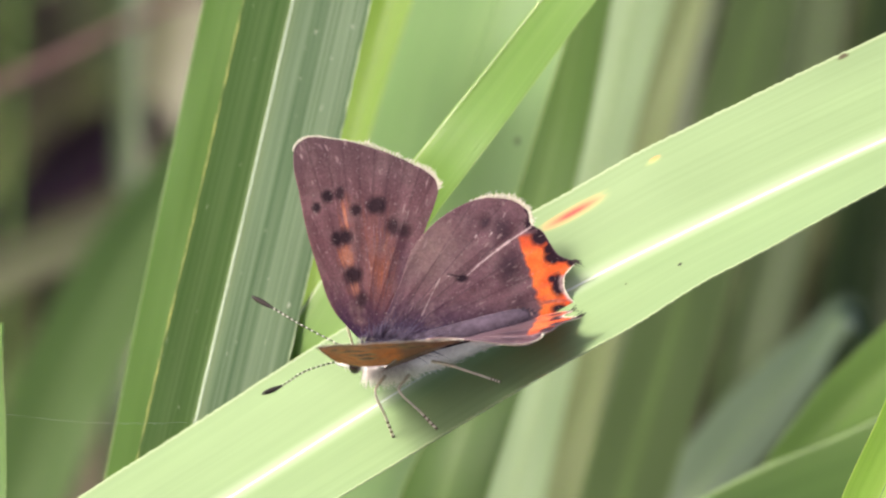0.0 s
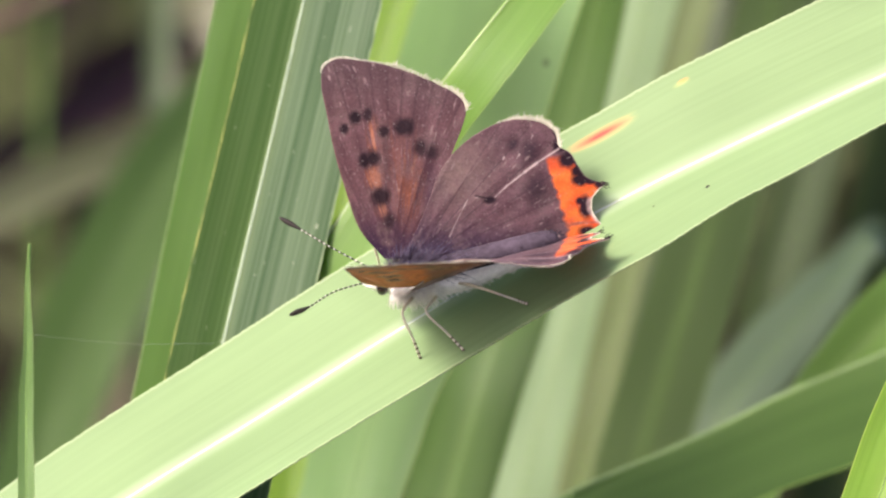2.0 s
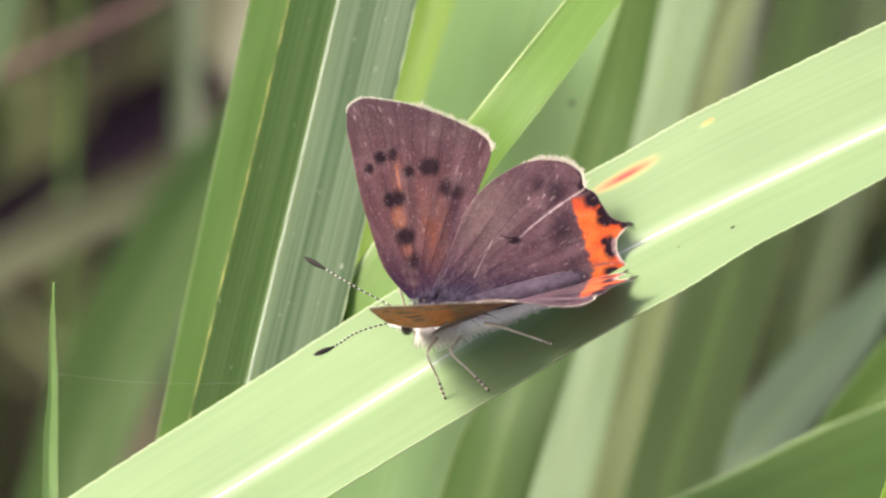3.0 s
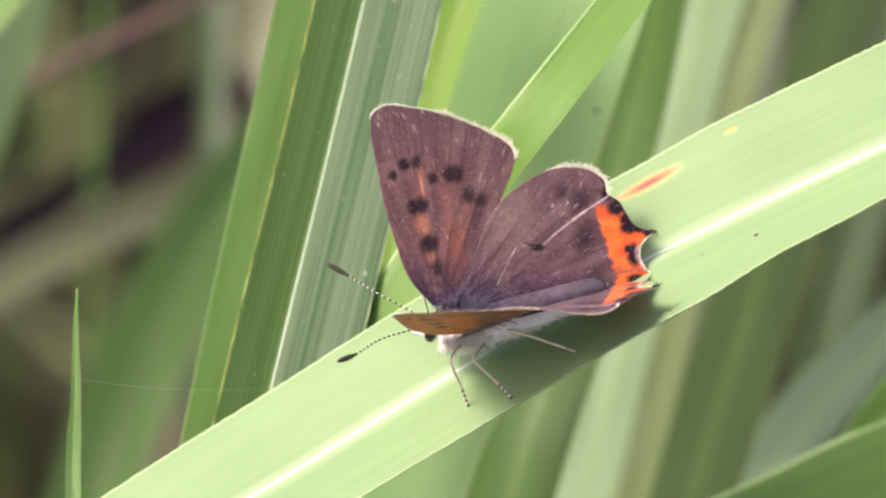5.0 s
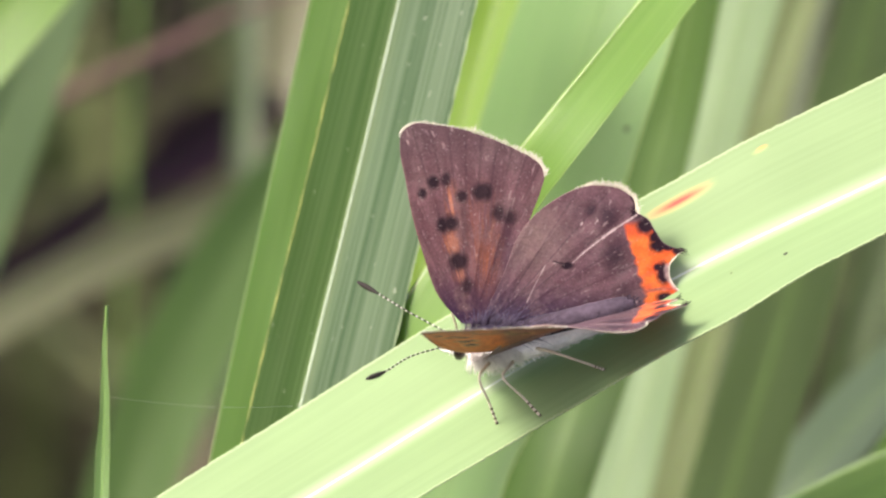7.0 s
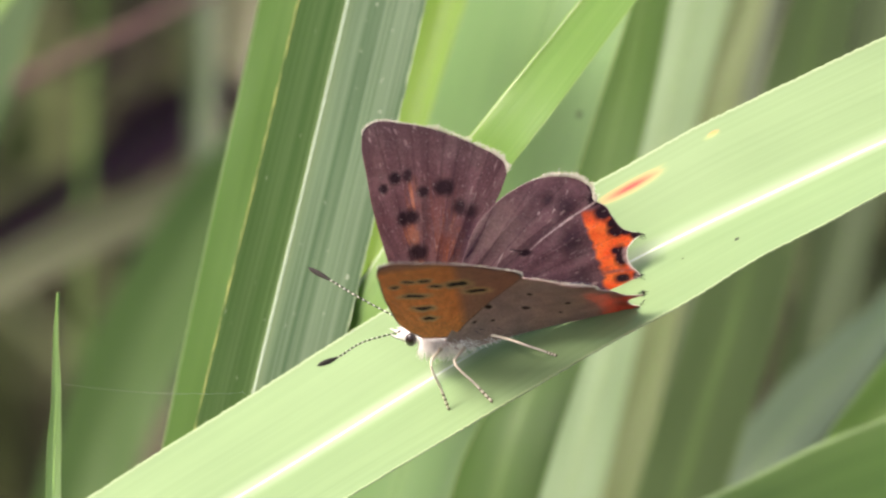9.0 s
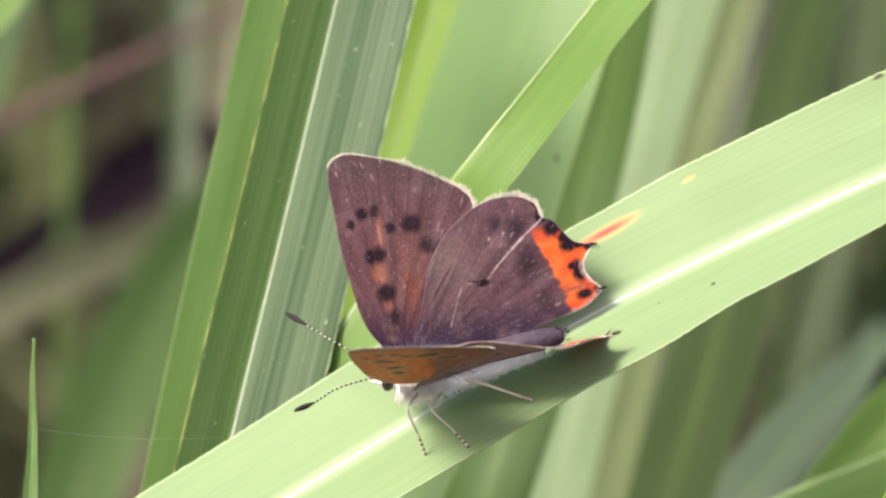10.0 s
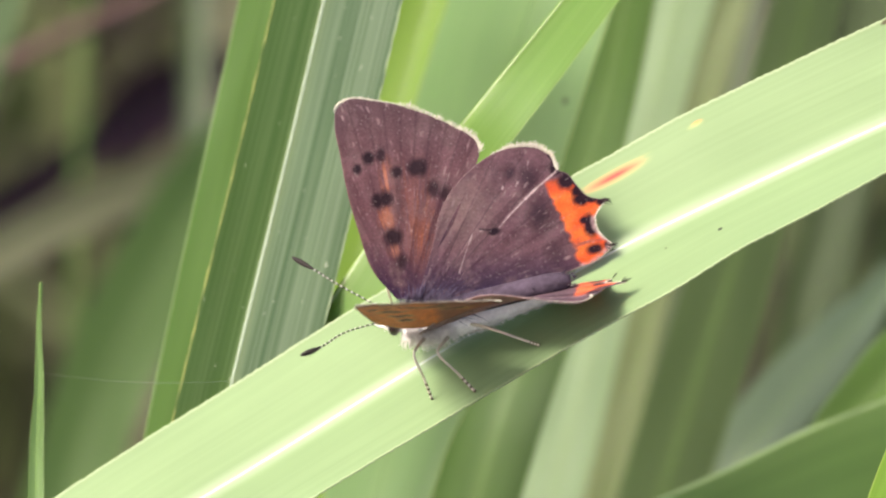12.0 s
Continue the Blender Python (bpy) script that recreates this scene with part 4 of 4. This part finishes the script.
def wing(name, outline, centre, upper, under, mirror, parent, label, hair, curl=0.0, twist=0.0):
    """One wing: a thin closed sheet from its root to its outline, gently arched, patterned on both faces, with a hair fringe."""
    pts, where = smooth_line([Vector((a, c, 0)) for a, c in outline] + [Vector((*outline[0], 0))], [14] * len(outline))
    pts, where = pts[:-1], where[:-1]
    rings = 92
    mid = Vector((*centre, 0))
    verts, cols, faces = [], [], []
    n = len(pts)

    def arch(a, c):
        f = min(1.0, max(0.0, (-a - 3.0) / 8.5))
        return 0.35 * math.sin(c / 15 * math.pi) + curl * max(0.0, (-a - 5) / 9.5) ** 2 - twist * c * f * f * (3 - 2 * f)

    for face in (0, 1):
        for r in range(rings + 1):
            s = r / rings
            for k, p in enumerate(pts):
                q = mid.lerp(p, s)
                a, c = q.x, q.y
                lift = arch(a, c) - 0.06 * abs(math.sin(math.atan2(a - 0.5, c + 1) * 17)) * min(1, c / 4)
                verts.append((a * MM, (c if mirror else -c) * MM, (lift - (0.07 if face else 0.0)) * MM))
                cols.append((*(under if face else upper)(a, c, s), 1.0))
    flip = mirror
    for face in (0, 1):
        b = face * (rings + 1) * n
        for r in range(rings):
            for k in range(n):
                k2 = (k + 1) % n
                f = (b + r * n + k, b + r * n + k2, b + (r + 1) * n + k2, b + (r + 1) * n + k)
                faces.append(f[::-1] if (face == 0) != flip else f)
    top, low = rings * n, (2 * rings + 1) * n
    for k in range(n):
        k2 = (k + 1) % n
        faces.append((top + k, top + k2, low + k2, low + k))
    me = bpy.data.meshes.new(name)
    me.from_pydata(verts, [], faces)
    me.polygons.foreach_set("use_smooth", [True] * len(faces))
    layer = me.color_attributes.new("pattern", "FLOAT_COLOR", "POINT")
    layer.data.foreach_set("color", [min(1.0, max(0.0, x)) for c in cols for x in c])
    me.materials.append(M_WING)
    bm = bmesh.new()
    bm.from_mesh(me)
    bmesh.ops.recalc_face_normals(bm, faces=bm.faces)
    bm.to_mesh(me)
    bm.free()
    ob = new(name, me)
    ob.parent = parent
    tagged(ob, label)
    rng = random.Random(len(name) + mirror)
    bm = bmesh.new()
    for k, p in enumerate(pts):
        if not hair[0] <= where[k] <= hair[1] or (name == "hindwing" and 9.2 < where[k] < 14.5):
            continue
        for j in range(3):
            a = p.lerp(pts[(k + 1) % n], rng.random())
            out = (a - mid).normalized() + Vector((rng.gauss(0, 0.25), rng.gauss(0, 0.25), rng.gauss(0, 0.2)))
            size = (0.6 if mirror else 1.0) * (0.10 + 0.30 * rng.random() * max(0.15, 0.55 + noise.noise(Vector((k * 0.09, 0, mirror)))))
            if name == "hindwing" and where[k] > 9.0:
                size *= 0.45
            elif not mirror and where[k] > (5.0 if name == "hindwing" else 9.0):
                size *= 1.4
            elif not mirror:
                size *= 0.65
            lift = arch(a.x, a.y) - 0.03
            o = Vector((a.x, a.y if mirror else -a.y, lift)) * MM
            d = Vector((out.x, out.y if mirror else -out.y, out.z)) * size * MM
            rod(bm, [o - d * 0.2, o + d * 0.6, o + d], [0.028 * MM, 0.022 * MM, 0.008 * MM], 4)
    part("fringe", bm, M_HAIR, ob, "pale hair fringe along the wing margin")
    if name == "hindwing":
        for x, y in ((-15.1, 4.45), (-14.8, 1.2)):
            bm = bmesh.new()
            for j in range(8):
                o = Vector((x + rng.gauss(0.1, 0.12), (y + rng.gauss(0, 0.14)) * (1 if mirror else -1), arch(x, y)))
                d = Vector((-0.35 - 0.2 * rng.random(), rng.gauss(0.1, 0.22), rng.gauss(0.05, 0.15)))
                rod(bm, [o * MM, (o + d * 0.6) * MM, (o + d) * MM], [0.035 * MM, 0.03 * MM, 0.010 * MM], 4)
            part("tail_tuft", bm, M_DARK, ob, "dark hair tuft at the tail")
    return ob


def stick(name, places, radii, parent, material, label="", steps=6, sides=8):
    line, where = smooth_line(places, [steps] * (len(places) - 1))
    rad = [radii[min(int(w), len(radii) - 2)] * (1 - (w - min(int(w), len(radii) - 2))) + radii[min(int(w), len(radii) - 2) + 1] * (w - min(int(w), len(radii) - 2)) for w in where]
    bm = bmesh.new()
    rod(bm, [p * MM for p in line], [r * MM for r in rad], sides)
    return part(name, bm, material, parent, label)


def fur(bm, centre, size, count, long, seed, zlow=-9, zhigh=9, back=-0.5, xhigh=9):
    """Short hairs standing out of an oval body."""
    rng = random.Random(seed)
    for k in range(count):
        d = Vector((rng.gauss(0, 1), rng.gauss(0, 1), rng.gauss(0, 1))).normalized()
        p = Vector((centre[0] + d.x * size[0], centre[1] + d.y * size[1], centre[2] + d.z * size[2]))
        if not zlow <= p.z <= zhigh or p.x > xhigh:
            continue
        o = (d + Vector((back, rng.gauss(0, 0.3), rng.gauss(0, 0.3)))).normalized() * long * (0.5 + rng.random())
        rod(bm, [p * MM, (p + o * 0.6) * MM, (p + o + Vector((0, 0, -0.1 * long))) * MM], [0.03 * MM, 0.022 * MM, 0.006 * MM], 3)


def butterfly():
    ob = new("butterfly")
    ob.matrix_world = STAND
    ob.empty_display_size = 0.005
    tagged(ob, "purplish brown copper butterfly with orange hindwing band, wings half open", "butterfly")
    bm = bmesh.new()
    ball(bm, Vector((-1.3, 0, -0.75)) * MM, (2.3 * MM, 1.05 * MM, 1.0 * MM), rough=0.06)
    fur(bm, (-1.3, 0, -0.75), (2.3, 1.15, 1.15), 1100, 0.9, 3, zlow=-0.1)
    fur(bm, (-2.2, 0, -0.5), (2.3, 1.1, 1.0), 400, 1.7, 13, zlow=-0.2, back=-0.9)
    part("thorax", bm, M_BODY, ob, "dark bluish hairy thorax")
    bm = bmesh.new()
    ball(bm, Vector((-1.2, 0, -1.3)) * MM, (2.4 * MM, 1.35 * MM, 1.25 * MM), rough=0.08)
    fur(bm, (-1.2, 0, -1.3), (2.4, 1.35, 1.25), 3600, 0.75, 4, zhigh=-0.7, xhigh=0.45)
    part("underside_fur", bm, M_BELLY, ob, "whitish fur under the thorax")
    bm = bmesh.new()
    line, where = smooth_line([Vector((-2.4, 0, -0.6)), Vector((-6.0, -0.1, 0.4)), Vector((-9.5, -0.1, 1.35)), Vector((-11.5, -0.1, 1.85))], [16, 16, 12])
    rod(bm, [p * MM for p in line], [(0.80 * math.sqrt(max(0.12, 1 - (max(0, w - 1.6) / 1.5) ** 4)) + 0.012 * math.sin(w * 16)) * MM for w in where], 18)
    for k in range(9):
        fur(bm, (-3.0 - k, 0, -0.42 + 0.27 * k), (0.8, 0.82 - 0.02 * k, 0.82 - 0.02 * k), 130, 0.26, 50 + k, zlow=-0.45 + 0.27 * k, back=-1.2)
    part("abdomen", bm, M_ABDOMEN, ob, "dark brown ringed abdomen")
    bm = bmesh.new()
    line, where = smooth_line([Vector((-2.2, 0.1, -1.5)), Vector((-4.2, 0.35, -1.2)), Vector((-6.6, 0.15, -0.48)), Vector((-10.0, 0.0, 0.70))], [10, 10, 10])
    rod(bm, [p * MM for p in line], [(1.10 - 0.14 * w) * MM for w in where], 18)
    for k, p in enumerate(line[::3]):
        r = 1.06 - 0.042 * k
        fur(bm, p, (0.8, r, r), 240, 0.42 - 0.025 * k, 70 + k, zhigh=p.z + 0.3 * r, back=-0.9)
    part("belly", bm, M_BELLY, ob, "whitish belly fur")
    bm = bmesh.new()
    ball(bm, Vector((1.25, 0, -1.3)) * MM, (0.62 * MM, 0.72 * MM, 0.66 * MM), rough=0.06)
    fur(bm, (1.25, 0, -1.3), (0.62, 0.3, 0.66), 160, 0.22, 7, back=0.1)
    head = part("head", bm, M_BELLY, ob, "pale furry head")
    for side in (1, -1):
        bm = bmesh.new()
        ball(bm, Vector((1.10, 0.70 * side, -1.38)) * MM, (0.42 * MM, 0.40 * MM, 0.56 * MM))
        part("eye", bm, M_EYE, head, "dark oval eye")
        stick("palp", [Vector((1.6, 0.25 * side, -1.5)), Vector((2.1, 0.3 * side, -1.45)), Vector((2.5, 0.32 * side, -1.15))], [0.11, 0.10, 0.03], head, M_BELLY)
        base, tip = Vector((1.8, 0.35 * side, -0.85 if side > 0 else -0.35)), Vector((8.0, 5.0 * side, 0.75))
        line, where = smooth_line([base, base.lerp(tip, 0.5) + Vector((0.15, -0.25 * side, 0.1 if side > 0 else 0.25)), base.lerp(tip, 0.76), tip], [9, 5, 7])
        bm = bmesh.new()
        cut = 14
        for i in range(cut):
            rod(bm, [line[i] * MM, line[i].lerp(line[i + 1], 0.68) * MM], [0.052 * MM] * 2, 8, 0)
            rod(bm, [line[i].lerp(line[i + 1], 0.68) * MM, line[i + 1] * MM], [0.058 * MM] * 2, 8, 1)
        ant = part("antenna", bm, (M_DARK, M_WHITE), ob, "thin antenna ringed black and white")
        bm = bmesh.new()
        rod(bm, [p * MM for p in line[cut:]], [r * MM for r in (0.07, 0.11, 0.16, 0.195, 0.205, 0.19, 0.15, 0.06)][:len(line[cut:])], 10)
        part("club", bm, M_DARK, ant, "dark swollen antenna tip")
    # legs, in pairs from front to back
    for near in (1, -1):
        for a, b, c in (((-4.1, -9.0, -0.9), (-4.75, -9.9, -2.9), (-3.49, -13.28, -0.55)), ((-2.4, -8.9, -0.8), (-3.1, -9.85, -2.9), (-0.4, -12.67, -2.48)), ((-0.9, -7.9, 0.2), (2.0, -8.65, -2.2), (4.12, -9.37, -1.9))):
            pts = [INTO @ at(*p) / MM for p in (a, b, c)]
            if near < 0:
                pts = [Vector((p.x + 0.5 + 0.8 * i, -p.y * 0.6, p.z + 0.2 * i)) for i, p in enumerate(pts)]
            knee, foot = pts[1], pts[2]
            leg = stick("leg", [pts[0], pts[0].lerp(knee, 0.5) + Vector((0, 0, 0.1)), knee, knee.lerp(foot, 0.55)], [0.13, 0.11, 0.09, 0.085], ob, M_LEG, "slender pale leg")
            stick("tarsus", [knee.lerp(foot, 0.55), knee.lerp(foot, 0.8), foot], [0.085, 0.10, 0.095], leg, M_LEG, "white tarsus")
            for k in range(4):
                p = knee.lerp(foot, 0.66 + k * 0.1)
                q = knee.lerp(foot, 0.70 + k * 0.1)
                stick("band", [p, q], [0.104, 0.104], leg, M_BAND, steps=2)
    wings = []
    for mirror in (False, True):
        wings.append(wing("forewing", FORE, (-0.4, 6.0), fore_upper, fore_under, mirror, ob, "brown forewing with black spots, orange underneath", (5.6, 13.2)))
        wings.append(wing("hindwing", HIND, (-8.0, 3.6), hind_upper, hind_under, mirror, ob, "brown hindwing with orange band and small tail", (4.6, 20.0), -0.74 if mirror else 0.2, 0.33 if mirror else 0.0))
    return ob, wings


BUTTERFLY, WINGS = butterfly()


def motions():
    """The wings stay half open, snap shut for an instant and slowly sink again. Degrees from level: fore, hind; hindwing swing."""
    hinge, drop = {-1: 0.9, 1: 1.5}, {-1: 0.0, 1: -0.5}
    beats = [  # seconds; far wings: fore, hind, hind swing; near forewing
        (0.0, 48, 48, 0, 48), (4.0, 48, 48, 0, 48), (8.0, 48, 48, 0, 48), (8.84, 48, 48, 0, 48), (8.9, 92.5, 91, -4, 91.5), (9.0, 68, 67.5, -2.5, 63),
        (9.2, 64, 63.5, -4.5, 61), (9.5, 57, 56.7, -7.5, 56.3), (9.8, 53, 52.7, -10.5, 53), (10.1, 51.6, 51.5, -12, 51.6), (10.5, 51.4, 51.3, -12, 51.4),
        (11.0, 50.6, 50.5, -12, 50.6), (11.5, 49.8, 49.7, -11.5, 49.8), (11.7, 49.2, 49.1, -9.5, 49.2), (12.0, 49, 48.9, -8, 49)]
    near_hind = [  # seconds; lift, swing, rear raised
        (0.0, 51.8, -4.8, 17.7), (4.0, 51.8, -4.8, 17.7), (8.0, 51.8, -4.8, 17.7), (8.84, 51.8, -4.8, 17.7), (8.9, 96.0, -6, 3.0), (9.0, 75.0, -8, 6.5), (9.2, 72.5, -7.5, 7.5),
        (9.5, 64.0, -6, 10.5), (9.8, 64.5, -4, 14.2), (10.1, 57.5, -2, 15.7), (10.5, 55.5, 0, 16.5), (11.0, 54.5, 1, 16.9), (11.5, 54.0, 1.5, 17.0), (12.0, 53.6, 1.7, 17.1)]
    swing = Vector((-1.46, 0.24, 0)) * MM

    def hindpose(side, lift, turn, pitch=0.0):
        pin = Matrix.Translation((swing.x + (0.1 * MM if side > 0 else 0), side * swing.y, 0.00006 if side < 0 else -0.00018))
        return pose(0, side * hinge[side] * MM, (-1.2 if side > 0 else 0.0) * MM, side * lift, 0, 0) @ pose(0, 0, 0, 0, pitch) @ pin @ pose(0, 0, 0, 0, 0, side * turn) @ Matrix.Translation((-swing.x, -side * swing.y, 0))

    sways = {8.9: -0.3, 9.0: -0.5, 9.2: -0.25, 9.5: -0.05}

    def sway(t):
        return Matrix.Translation((sways.get(t, 0.0) * MM, 0, 0))

    walk(WINGS[0], [(t, sway(t) @ pose(0, -hinge[-1] * MM, 0, -f)) for t, f, hf, sf, fn in beats])
    walk(WINGS[1], [(t, sway(t) @ hindpose(-1, hf, sf)) for t, f, hf, sf, fn in beats])
    walk(WINGS[2], [(t, sway(t) @ pose(0, hinge[1] * MM, drop[1] * MM, fn + 2.3) @ pose(0, 0, 0, 0, 0, -1.5 if t == 8.9 else 0.8)) for t, f, hf, sf, fn in beats])
    walk(WINGS[3], [(t, sway(t) @ hindpose(1, *turns)) for t, *turns in near_hind])
    # the leaves behind lean over a little after the wing beat
    nod = ((0.0, 0), (8.8, 0), (9.5, 0.6), (10.5, 0.3), (11.0, 0), (11.5, -0.5), (12.0, -1.1))
    lean = ((0.0, 0), (8.8, 0), (9.5, 0.6), (10.5, 0.75), (12.0, 1.4))
    for leaf, turns in zip(SWAYING, (nod, [(t, k * 0.5) for t, k in nod], lean)):
        stand = Matrix.Translation(leaf.location)
        walk(leaf, [(t, stand @ pose(0, 0, 0, 0, 0.034 * k, 0)) for t, k in turns])


motions()
